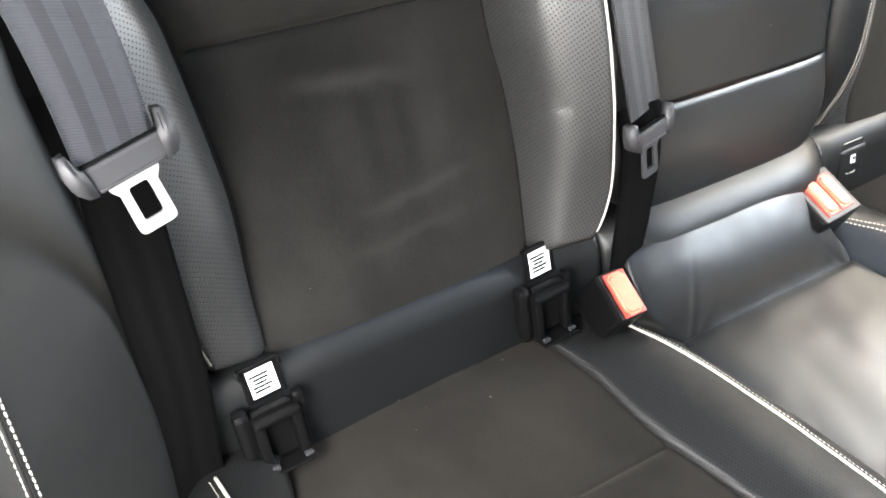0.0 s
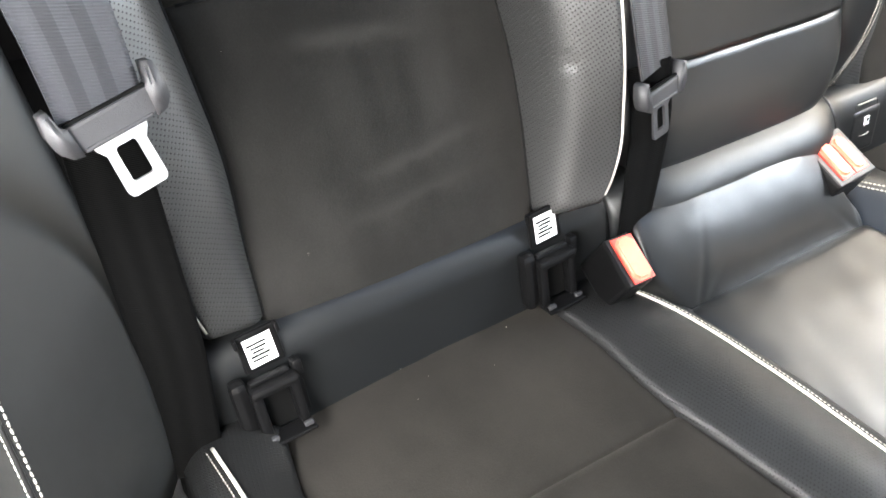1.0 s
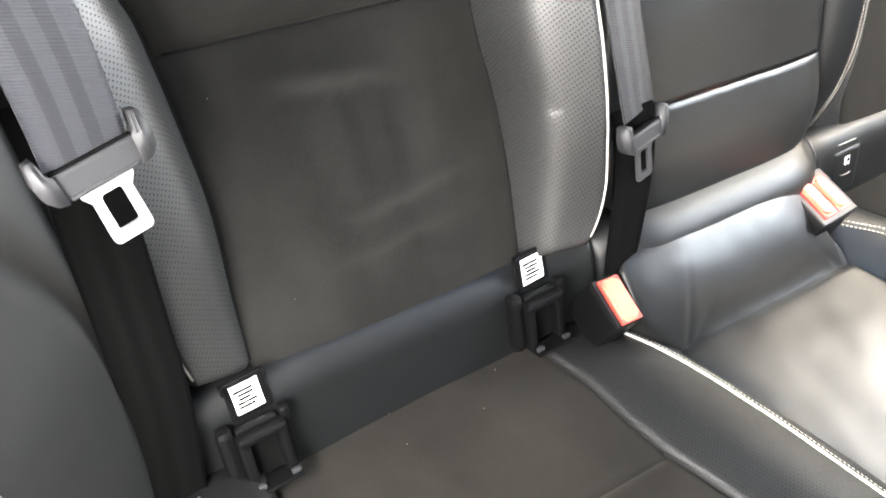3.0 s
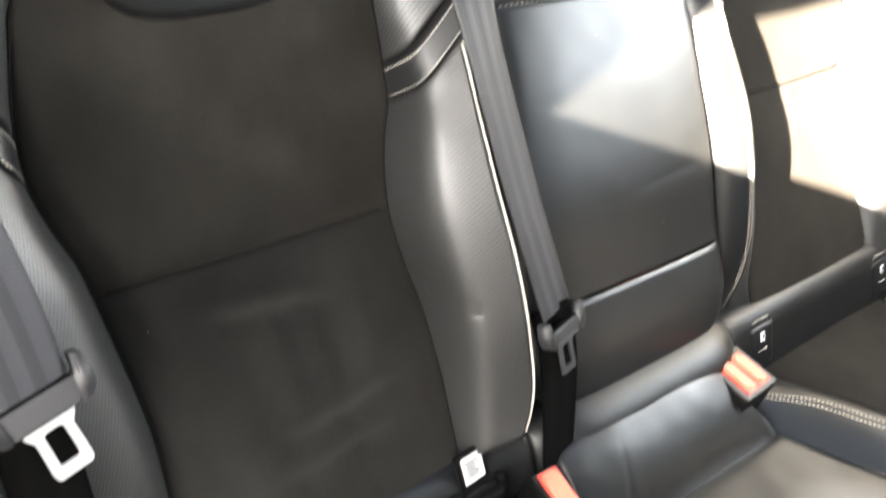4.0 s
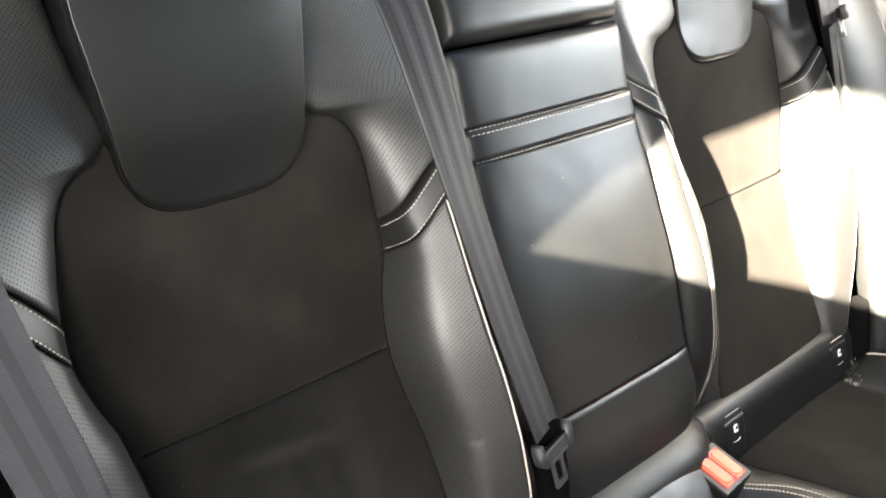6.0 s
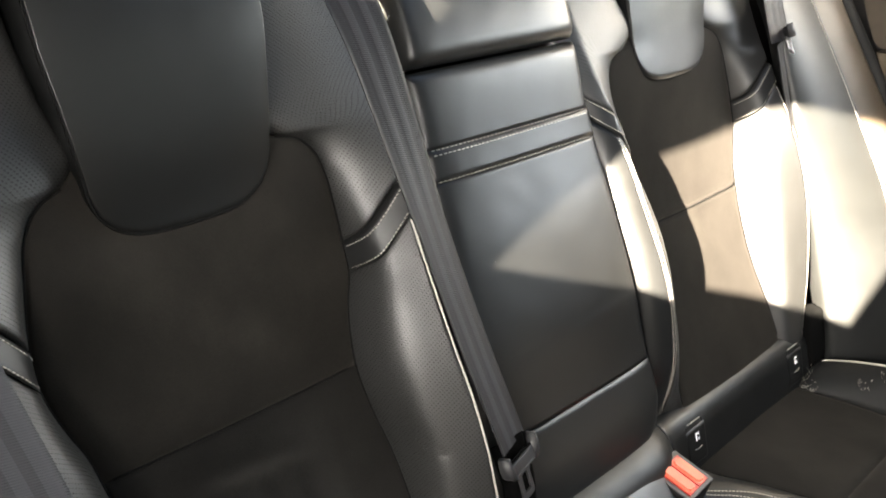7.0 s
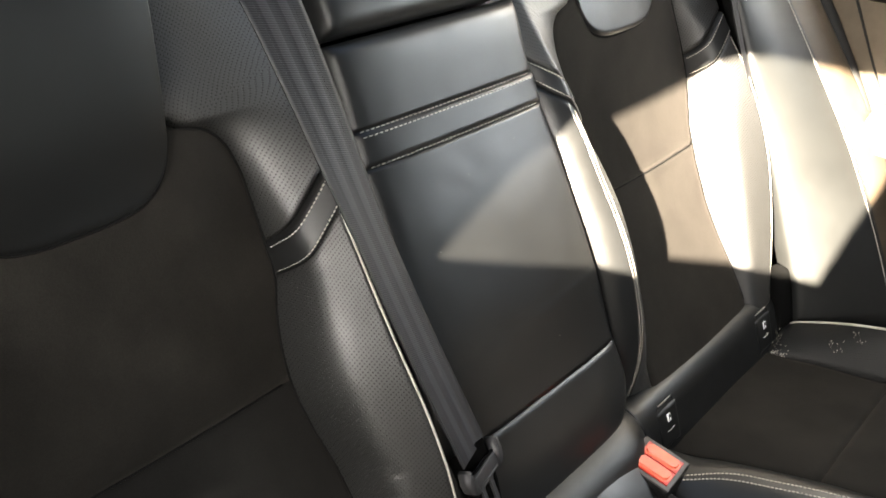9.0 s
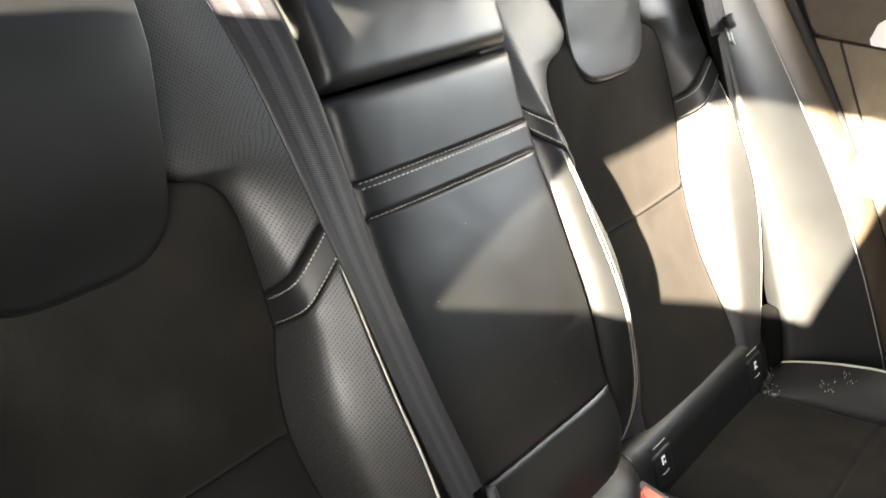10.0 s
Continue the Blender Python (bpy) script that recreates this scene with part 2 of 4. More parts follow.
def seat_point(x, s, d):
    x, s, d = np.broadcast_arrays(np.asarray(x, float), np.asarray(s, float), np.asarray(d, float))
    return np.stack([x, BASE[1] + s * UP[1] + d * OUT[1], BASE[2] + s * UP[2] + d * OUT[2]], -1)


def smooth_curve(*pts):
    """A smooth function through (position, value) pairs."""
    px, py = np.array([p[0] for p in pts], float), np.array([p[1] for p in pts], float)
    slope = np.gradient(py, px)

    def f(t):
        t = np.clip(np.asarray(t, float), px[0], px[-1])
        i = np.clip(np.searchsorted(px, t) - 1, 0, len(px) - 2)
        h = px[i + 1] - px[i]
        k = (t - px[i]) / h
        return ((1 + 2 * k) * (1 - k) ** 2 * py[i] + k * (1 - k) ** 2 * h * slope[i]
                + k * k * (3 - 2 * k) * py[i + 1] + k * k * (k - 1) * h * slope[i + 1])
    return f


def mesh_object(name, verts, faces, mat, parent=None, label="", uvs=None, smooth=True):
    me = bpy.data.meshes.new(name)
    me.from_pydata([tuple(map(float, v)) for v in verts], [], [tuple(map(int, f)) for f in faces])
    me.materials.append(mat)
    if uvs is not None:
        layer = me.uv_layers.new(name="UVMap")
        idx = np.empty(len(me.loops), int)
        me.loops.foreach_get("vertex_index", idx)
        layer.data.foreach_set("uv", np.asarray(uvs, np.float32)[idx].ravel())
    if smooth:
        me.polygons.foreach_set("use_smooth", [True] * len(me.polygons))
    me.update()
    ob = new(name, me)
    if parent is not None:
        ob.parent = parent
    if label:
        ob["label"] = label
    return ob


def part(name, bm, mat, parent, label=""):
    me = bpy.data.meshes.new(name)
    bm.to_mesh(me)
    bm.free()
    me.materials.append(mat)
    ob = new(name, me)
    ob.parent = parent
    if label:
        ob["label"] = label
    return ob


def thing(name, label, category, group="", kind=""):
    ob = new(name)
    return tagged(ob, label, category, group, kind)


def lengths(p, axis):
    step = np.linalg.norm(np.diff(p, axis=axis), axis=-1)
    return np.concatenate([np.zeros_like(step.take([0], axis)), np.cumsum(step, axis)], axis)


def patch(name, f, nu, nv, mat, parent, label="", edge=(0.01, 0.01, 0.01, 0.01), puff=0.008, skirt=0.02, out=OUT, wrinkle=0.0, us=None, vs=None):
    """An upholstered panel: f(u, v) gives its world points; its left, right, bottom and top edges are rolled in over the
    widths in edge by puff, and a skirt turns back behind it. Returns the object and a sampler of its surface."""
    u = np.linspace(0, 1, nu + 1) if us is None else us
    v = np.linspace(0, 1, nv + 1) if vs is None else vs
    vv, uu = np.meshgrid(v, u, indexing="ij")
    p = np.array(f(uu, vv), float)
    along, across = lengths(p, 0), lengths(p, 1)
    roll = np.ones_like(uu)
    for dist, r in ((across, edge[0]), (across[:, -1:] - across, edge[1]), (along, edge[2]), (along[-1:] - along, edge[3])):
        if r > 0:
            e = np.clip(dist / r, 0, 1)
            roll = roll * np.sqrt(1 - (1 - e) ** 2)
    out = np.asarray(out, float)
    p = p + (puff * (roll - 1))[..., None] * out
    if wrinkle:
        w = np.array([noise.noise(Vector(q) * 14) + 0.5 * noise.noise(Vector(q) * 37) for q in p.reshape(-1, 3)]).reshape(uu.shape)
        p = p + (wrinkle * w * roll)[..., None] * out
    surf = p
    if mat in (PERFORATED, PERFORATED_SEAT):
        # one even grid over the whole cover, so that the holes keep their spacing
        a, b = len(v) // 2, len(u) // 2
        wide, tall = p[a, b] - p[a, 0], p[-1, b] - p[0, b]
        across = across + (p[:, :1] - p[a, :1]) @ (wide / np.linalg.norm(wide))
        along = along + (p[:1] - p[:1, b:b + 1]) @ (tall / np.linalg.norm(tall))
    uv = np.stack([across, along], -1)
    q = np.pad(p, ((1, 1), (1, 1), (0, 0)), mode="edge")
    ring = np.ones(q.shape[:2])
    ring[1:-1, 1:-1] = 0
    q = q - skirt * ring[..., None] * out
    uvp = np.pad(uv, ((1, 1), (1, 1), (0, 0)), mode="edge")
    rows, cols = q.shape[:2]
    a = (np.arange(rows - 1)[:, None] * cols + np.arange(cols - 1)).ravel()
    faces = np.stack([a, a + 1, a + cols + 1, a + cols], -1)
    mid = (rows // 2) * cols + cols // 2
    flat = q.reshape(-1, 3)
    nrm = np.cross(flat[mid + 1] - flat[mid], flat[mid + cols] - flat[mid])
    if nrm @ out < 0:
        faces = faces[:, ::-1]
    ob = mesh_object(name, flat, faces, mat, parent, label, uvp.reshape(-1, 2))

    def sample(su, sv):
        fu, fv = np.interp(su, u, np.arange(len(u))), np.interp(sv, v, np.arange(len(v)))
        i, j = np.clip(fv.astype(int), 0, len(v) - 2), np.clip(fu.astype(int), 0, len(u) - 2)
        b, a2 = (fv - i)[..., None], (fu - j)[..., None]
        return (surf[i, j] * (1 - a2) * (1 - b) + surf[i, j + 1] * a2 * (1 - b) + surf[i + 1, j] * (1 - a2) * b + surf[i + 1, j + 1] * a2 * b)
    return ob, sample


def tube(name, pts, r, mat, parent, label="", sides=8, flat=1.0):
    pts = np.asarray(pts, float)
    tan = np.gradient(pts, axis=0)
    tan /= np.linalg.norm(tan, axis=1)[:, None]
    side = np.cross(tan, OUT)
    side /= np.linalg.norm(side, axis=1)[:, None] + 1e-9
    nor = np.cross(side, tan)
    ang = np.linspace(0, 2 * math.pi, sides, endpoint=False)
    ring = pts[:, None] + r * (np.cos(ang)[None, :, None] * side[:, None] + flat * np.sin(ang)[None, :, None] * nor[:, None])
    k = len(pts)
    faces = [(i * sides + j, i * sides + (j + 1) % sides, (i + 1) * sides + (j + 1) % sides, (i + 1) * sides + j) for i in range(k - 1) for j in range(sides)]
    faces += [tuple(range(sides))[::-1], tuple((k - 1) * sides + j for j in range(sides))]
    return mesh_object(name, ring.reshape(-1, 3), faces, mat, parent, label)


def resample(pts, step):
    pts = np.asarray(pts, float)
    run = np.concatenate([[0], np.cumsum(np.linalg.norm(np.diff(pts, axis=0), axis=1))])
    at = np.arange(0, run[-1], step)
    return np.stack([np.interp(at, run, pts[:, i]) for i in range(3)], 1)


def stitching(pts, out, parent, pitch=0.0058, length=0.0041, r=0.0006, lift=0.0004, slant=0.0):
    """A row of single stitches along a line."""
    ends = resample(pts, pitch)
    rng = random.Random(len(ends))
    verts, faces = [], []
    out = np.asarray(out, float)
    for a, b in zip(ends[:-1], ends[1:]):
        t = (b - a) / (np.linalg.norm(b - a) + 1e-9)
        w = np.cross(t, out)
        w /= np.linalg.norm(w) + 1e-9
        t = t + w * (slant + rng.uniform(-0.08, 0.08))
        c = (a + b) / 2 + out * lift
        n0 = len(verts)
        for k, (pos, rad) in enumerate(((-0.5, 0.35), (-0.3, 1.0), (0.3, 1.0), (0.5, 0.35))):
            for x, y in ((-1, -0.4), (-0.6, 0.8), (0.6, 0.8), (1, -0.4)):
                verts.append(c + t * length * pos + rad * r * (x * w + y * out))
        for k in range(3):
            for j in range(3):
                q = n0 + 4 * k + j
                faces.append((q, q + 1, q + 5, q + 4))
    return tagged(mesh_object("stitching", verts, faces, THREAD, parent), kind="stuff")


def block(bm, m, size, bevel=0.002, taper=None):
    """A bevelled block added to bm at the pose m."""
    made = bmesh.ops.create_cube(bm, size=1.0, matrix=Matrix.Diagonal((*size, 1)))["verts"]
    if taper:
        for v in made:
            if v.co.z > 0:
                v.co.x *= taper
                v.co.y *= taper
    if bevel:
        es = list({e for v in made for e in v.link_edges})
        res = bmesh.ops.bevel(bm, geom=es, offset=bevel, segments=2, affect='EDGES', profile=0.6)
        made = list({v for f in res["faces"] for v in f.verts} | {v for v in made if v.is_valid})
    bmesh.ops.transform(bm, matrix=m, verts=made)
    return bm


def seat_matrix(x, s, d, turn=0.0):
    """A pose on the backrest: local x across, y up along it, z out of it."""
    o = seat_point(x, s, d)
    m = Matrix(((1, UP[0], OUT[0], o[0]), (0, UP[1], OUT[1], o[1]), (0, UP[2], OUT[2], o[2]), (0, 0, 0, 1)))
    return m @ pose(0, 0, 0, 0, 0, turn)


# ---- the cabin shell ----
def shell_piece(name, lo, hi, mat, label, category, bevel=0.0):
    bm = bmesh.new()
    c = [(a + b) / 2 for a, b in zip(lo, hi)]
    block(bm, Matrix.Translation(c), [b - a for a, b in zip(lo, hi)], bevel)
    me = bpy.data.meshes.new(name)
    bm.to_mesh(me)
    bm.free()
    me.materials.append(mat)
    return tagged(new(name, me), label, category, kind="structure")


NEAR_X = -0.30
shell_piece("floor", (-0.4, -2.0, -0.05), (1.4, 0.9, 0.0), CARPET, "black carpeted cabin floor", "floor")
# Unseen roof opening, sited for the overhead light it lets in.
ROOF = (0.30, 0.90, -0.40, 0.16)
lo_x, hi_x, lo_y, hi_y = ROOF
bm = bmesh.new()
for a, b in (((-0.4, -2.0), (1.4, lo_y)), ((-0.4, hi_y), (1.4, 0.9)), ((-0.4, lo_y), (lo_x, hi_y)), ((hi_x, lo_y), (1.4, hi_y))):
    block(bm, Matrix.Translation(((a[0] + b[0]) / 2, (a[1] + b[1]) / 2, 1.32)), (b[0] - a[0], b[1] - a[1], 0.04), 0)
roof_mesh = bpy.data.meshes.new("ceiling")
bm.to_mesh(roof_mesh)
bm.free()
roof_mesh.materials.append(LINING)
tagged(new("ceiling", roof_mesh), "charcoal cloth headlining round an assumed glass roof opening", "ceiling", kind="structure")
shell_piece("wall_rear", (-0.4, 0.86, 0.0), (1.4, 0.9, 0.95), TRIM_DARK, "dark trim wall behind the seats", "wall")
shell_piece("wall_rear_top", (-0.4, 0.86, 1.2), (1.4, 0.9, 1.30), TRIM_DARK, "dark trim over the rear window", "wall")
shell_piece("wall_front", (-0.4, -2.0, 0.0), (1.4, -1.96, 0.85), TRIM_DARK, "dark trim wall below the windscreen", "wall")
shell_piece("parcel_shelf", (-0.3, 0.33, 0.90), (1.3, 0.86, 0.93), CARPET, "dark carpeted parcel shelf", "shelf")
# near side, unseen: sill wall, pillars and header round window openings shaping sunlight
def side_wall(x0, x1, tag, holes, mat):
    """Walls round a row of window openings (y0, y1, z0, z1)."""
    ys = [-2.0] + [v for h in holes for v in h[:2]] + [0.86]
    for i in range(0, len(ys), 2):
        if ys[i + 1] > ys[i]:
            shell_piece("wall_" + tag, (x0, ys[i], 0.0), (x1, ys[i + 1], 1.30), mat, "dark trimmed pillar of the car body", "pillar")
    for y0, y1, z0, z1 in holes:
        if tag == "near" and y0 == -0.52:
            shell_piece("wall_" + tag, (x0, y0, 0.0), (x1, y1, 0.26), mat, "dark sill under an unseen low side opening", "side wall")
            # Added rail: its top edge sets the lower limit of the sun patch.
            shell_piece("wall_" + tag, (x0, y0, 0.86), (x1, y1, z0), mat, "dark rail added across the side opening to bound the sun", "side wall")
        else:
            shell_piece("wall_" + tag, (x0, y0, 0.0), (x1, y1, z0), mat, "dark trimmed side below the window", "side wall")
        shell_piece("wall_" + tag, (x0, y0, z1), (x1, y1, 1.30), mat, "dark trimmed header over the window", "side wall")


side_wall(-0.34, NEAR_X, "near", [(-1.62, -1.25, 0.90, 1.22), (-0.97, -0.54, 0.924, 1.282), (-0.52, -0.07, 0.924, 1.282), (0.02, 0.26, 1.09, 1.20)], TRIM_DARK)
# Unseen blocks added outside to keep the sun out of two wall openings.
shell_piece("sun_block_low", (-0.80, -1.35, 0.10), (-0.74, -0.10, 1.03), TRIM, "unseen block outside the car that keeps out low sun", "car door", 0.01)
shell_piece("sun_block_high", (-0.79, -1.35, 1.03), (-0.75, -0.645, 1.60), TRIM_DARK, "unseen dark block that keeps sun out of the forward opening", "car door", 0.01)


def window_mask(tag, x0, x1, outline, mat, label):
    bm = bmesh.new()
    rows = [[bm.verts.new((x, y, z)) for y, z in outline] for x in (x0, x1)]
    n = len(outline)
    for i in range(n):
        bm.faces.new((rows[0][i], rows[0][(i + 1) % n], rows[1][(i + 1) % n], rows[1][i]))
    bm.faces.new(rows[0])
    bm.faces.new(rows[1][::-1])
    bmesh.ops.recalc_face_normals(bm, faces=bm.faces)
    me = bpy.data.meshes.new("window_mask")
    bm.to_mesh(me)
    bm.free()
    me.materials.append(mat)
    return tagged(new("window_mask_" + tag, me), label, "window frame", kind="structure")


# Unseen plates, outlined from the sun patch edges to shape the beam.
window_mask("rear", -0.335, -0.305, [(-0.068, 0.920), (-0.075, 0.924), (-0.080, 0.962), (-0.089, 1.017), (-0.113, 1.095), (-0.140, 1.136), (-0.163, 1.178), (-0.188, 1.209), (-0.233, 1.241), (-0.268, 1.253), (-0.335, 1.265), (-0.43, 1.277), (-0.45, 1.286), (-0.068, 1.286)], TRIM_DARK, "assumed sloping rear corner of the side window, shaped to bound the sunlight")
window_mask("quarter", -0.335, -0.305, [(0.018, 1.086), (0.262, 1.086), (0.262, 1.100), (0.130, 1.102), (0.105, 1.130), (0.060, 1.152), (0.018, 1.165)], TRIM_DARK, "assumed rising lower edge of a quarter window, shaped to bound the sunlight")
window_mask("front", -0.335, -0.305, [(-0.523, 0.920), (-0.405, 0.922), (-0.411, 0.950), (-0.434, 1.038), (-0.463, 1.132), (-0.505, 1.286), (-0.523, 1.286)], TRIM_DARK, "assumed sloping front corner of the side window, shaped to bound the sunlight")
side_wall(1.34, 1.38, "far", [(-1.6, -1.02, 0.80, 1.22), (-0.86, 0.06, 0.80, 1.22)], TRIM_DARK)


# ---- front seat backs, unseen, added to shade the rear seats ----
for fx in (0.14, 0.86):
    bm = bmesh.new()
    block(bm, pose(fx, -0.90, 0.52, -14, 0, 0), (0.50, 0.13, 0.98), 0.05)
    block(bm, pose(fx, -1.00, 1.10, -10, 0, 0), (0.27, 0.09, 0.22), 0.04)
    front_mesh = bpy.data.meshes.new("front_seat")
    bm.to_mesh(front_mesh)
    bm.free()
    front_mesh.materials.append(LEATHER)
    tagged(new("front_seat", front_mesh), "plain dark leather back of an unseen front seat, added to block light", "car seat", "front seats", kind="structure")

# ---- outer seats ----
INSERT_D = smooth_curve((0.0, -0.024), (0.05, -0.026), (0.10, -0.034), (0.16, -0.045), (0.22, -0.055), (0.28, -0.061), (0.34, -0.064), (0.40, -0.062), (0.46, -0.056), (0.52, -0.050), (0.60, -0.049))
INSERT_W = smooth_curve((0.0, 0.137), (0.06, 0.138), (0.14, 0.142), (0.20, 0.140), (0.24, 0.134), (0.285, 0.131), (0.32, 0.135), (0.35, 0.142), (0.378, 0.151), (0.412, 0.151), (0.45, 0.149), (0.487, 0.1445), (0.505, 0.138), (0.516, 0.129), (0.523, 0.117), (0.5275, 0.100), (0.534, 0.090), (0.60, 0.096), (0.66, 0.106), (0.76, 0.112))
INSERT_OUT = smooth_curve((0.0, 0.123), (0.10, 0.122), (0.18, 0.119), (0.237, 0.124), (0.285, 0.130), (0.315, 0.135), (0.338, 0.143), (0.379, 0.1525), (0.415, 0.151), (0.465, 0.141), (0.501, 0.130), (0.5145, 0.121), (0.5235, 0.108), (0.529, 0.094), (0.536, 0.086), (0.60, 0.090), (0.66, 0.097), (0.76, 0.100))
PIPE_IN = smooth_curve((0.04, 0.172), (0.055, 0.181), (0.075, 0.192), (0.10, 0.199), (0.15, 0.200), (0.23, 0.196), (0.30, 0.191), (0.36, 0.192), (0.43, 0.197), (0.50, 0.198), (0.60, 0.207), (0.76, 0.210))
PIPE_FAR = smooth_curve((0.04, 0.172), (0.10, 0.182), (0.15, 0.181), (0.22, 0.182), (0.286, 0.185), (0.338, 0.187), (0.394, 0.186), (0.43, 0.188), (0.464, 0.189), (0.50, 0.194), (0.53, 0.200), (0.60, 0.207), (0.76, 0.210))
PIPE_OUT = smooth_curve((0.04, 0.166), (0.09, 0.179), (0.16, 0.188), (0.26, 0.199), (0.36, 0.195), (0.43, 0.191), (0.50, 0.190), (0.60, 0.198), (0.76, 0.200))
PIPE_IN_D = smooth_curve((0.04, 0.016), (0.10, 0.023), (0.20, 0.030), (0.29, 0.025), (0.36, 0.012), (0.43, -0.006), (0.50, -0.022), (0.60, -0.042), (0.76, -0.085))
PIPE_OUT_D = smooth_curve((0.04, -0.010), (0.09, -0.004), (0.16, 0.006), (0.28, 0.012), (0.36, 0.006), (0.43, -0.010), (0.50, -0.025), (0.60, -0.044), (0.76, -0.085))
BULGE = smooth_curve((0.04, 0.010), (0.12, 0.014), (0.25, 0.018), (0.34, 0.018), (0.40, 0.014), (0.44, 0.014), (0.50, 0.020), (0.60, 0.024), (0.76, 0.020))
FAR_DROP = smooth_curve((0.0, 0.080), (0.04, 0.060), (0.10, 0.028), (0.20, 0.012), (0.35, 0.008), (0.45, 0.004), (0.60, 0.0), (0.76, 0.0))
STEP = smooth_curve((0.04, 0.42), (0.12, 0.54), (0.25, 0.58), (0.36, 0.56), (0.42, 0.44), (0.50, 0.15), (0.60, 0.0), (0.76, 0.0))
WALL = 1.32


def seat_back(xc, sign, label):
    seat = thing("rear_seat", label, "car seat", "outer rear seats")

    def X(rel):
        return xc + sign * rel

    # suede insert, in two pieces that meet in a seam
    for s0, s1, e in ((0.030, 0.2878, (0.012, 0.012, 0.012, 0.003)), (0.2878, 0.555, (0.012, 0.012, 0.003, 0.005))):
        def f(u, v, s0=s0, s1=s1):
            s = s0 + (s1 - s0) * v
            rel = -(INSERT_OUT(s) + 0.003) * (1 - u) + (INSERT_W(s) + 0.003) * u
            return seat_point(X(rel), s, INSERT_D(s) + 0.006 * np.cos((2 * u - 1) * 1.3) - 0.003)
        steps = np.linspace(0, 1, 37) if s0 < 0.1 else np.concatenate([np.linspace(0, 0.75, 24, endpoint=False), np.linspace(0.75, 1, 50)])
        patch("seat_insert", f, 36, 0, (SUEDE_WORN if s0 < 0.1 else SUEDE_SHADOWED) if sign > 0 else SUEDE, seat, "dark brown suede insert", e, 0.0035, 0.02, wrinkle=0.0010, vs=steps)

    a = np.linspace(-1, 1, 40)
    tube("seam", seat_point(X(a * 0.122), 0.2878, INSERT_D(0.2878) + 0.006 * np.cos(a * 1.3) - 0.0052), 0.0011, INK, seat, "dark sewn seam across the insert", 6)
    for inner in (True, False):
        way, pipe, crest = (1, PIPE_IN if sign > 0 else PIPE_FAR, PIPE_IN_D) if inner else (-1, PIPE_OUT, PIPE_OUT_D)
        # the flank of the far seat's inner bolster leans against the centre backrest
        spread, fall = (0.034, 0.032) if inner and sign < 0 else (0.020, 0.085)

        def cross(u, s, lift=0.0, pipe=pipe, way=way, crest=crest, spread=spread, fall=fall):
            """A cross-section from the insert (u 0) over the crest to the piping (u 1) and round the side (u WALL)."""
            k = np.clip(u, 0, 1)
            w = np.clip((u - 1) / (WALL - 1), 0, 1)
            top_d = crest(s) - (FAR_DROP(s) if sign < 0 and way > 0 else 0.0)
            foot = INSERT_W(s) if way > 0 else INSERT_OUT(s)
            rel = foot + (pipe(s) - foot) * k + spread * np.sin(w * 1.5)
            step = np.clip(0.9 * STEP(s), 0, 1)
            d = INSERT_D(s) + (top_d - INSERT_D(s)) * (step * (1 - np.exp(-(k / 0.16) ** 1.6)) + (1 - step) * k) + 0.14 * BULGE(s) * np.sin(math.pi * k ** 0.8) - fall * w ** 1.3 - 0.005 * np.exp(-k / 0.06) + lift
            return seat_point(X(way * rel), s, d)

        climb = 0.16 if inner and sign < 0 else 0.0
        us = np.linspace(0, 1, 27) ** 1.2
        ws = 1 + (WALL - 1) * np.linspace(0, 1, 12)

        def bolster(u, v):
            s0, s1 = (0.047 if sign > 0 else 0.018) + 0.010 * np.clip(u, 0, 1), 0.378 + 0.048 * np.clip(u, 0, 1) + climb * np.clip(u - 1, 0, 1)
            return cross(u, s0 + (s1 - s0) * v)

        def dented(u, v):
            p = bolster(u, v)
            for dx, ds, r, depth in ((0.295, 0.188, 0.0035, 0.0022), (0.293, 0.196, 0.003, 0.0015)):
                q = seat_point(dx, ds, 0.0)
                far = (p[..., 0] - q[0]) ** 2 + ((p - q) @ UP) ** 2
                p = p - (depth * np.exp(-far / r ** 2))[..., None] * OUT
            return p

        def strap(u, v):
            s0 = 0.379 + 0.048 * np.clip(u, 0, 1) + climb * np.clip(u - 1, 0, 1)
            return cross(u, s0 + 0.030 * v, 0.0022)

        def shoulder(u, v):
            s0 = 0.410 + 0.048 * np.clip(u, 0, 1) + climb * np.clip(u - 1, 0, 1)
            return cross(u, s0 + (0.76 - s0) * v)

        rows = np.concatenate([np.linspace(0, 0.12, 8, endpoint=False), np.linspace(0.12, 0.40, 70, endpoint=False), np.linspace(0.40, 1, 22)])
        _, low = patch("bolster", dented if sign > 0 and inner else bolster, 0, 110, PERFORATED, seat, "perforated charcoal leather bolster", (0.008, 0.003, 0.012, 0.006), 0.003, 0.02, us=us)
        side, flank = patch("bolster_side", bolster, 0, 48, LEATHER_SOFT, seat, "smooth leather side of the bolster", (0.003, 0, 0.006, 0), 0.002, 0.01, us=ws)
        st, mid = patch("strap", strap, 0, 8, LEATHER_STRAP, seat, "plain leather strap sewn across the bolster", (0.004, 0, 0.002, 0.002), 0.0015, 0.012, us=np.concatenate([us, ws[1:]]))
        sh, top = patch("shoulder", shoulder, 0, 0, PERFORATED, seat, "perforated leather shoulder beside the headrest", (0.012, 0, 0.006, 0.02), 0.007, 0.02, us=np.concatenate([us, ws[1:]]), vs=rows)
        rim_s = np.linspace(0.05, 0.5285, 170)
        rim_w = INSERT_W(rim_s) if way > 0 else INSERT_OUT(rim_s)
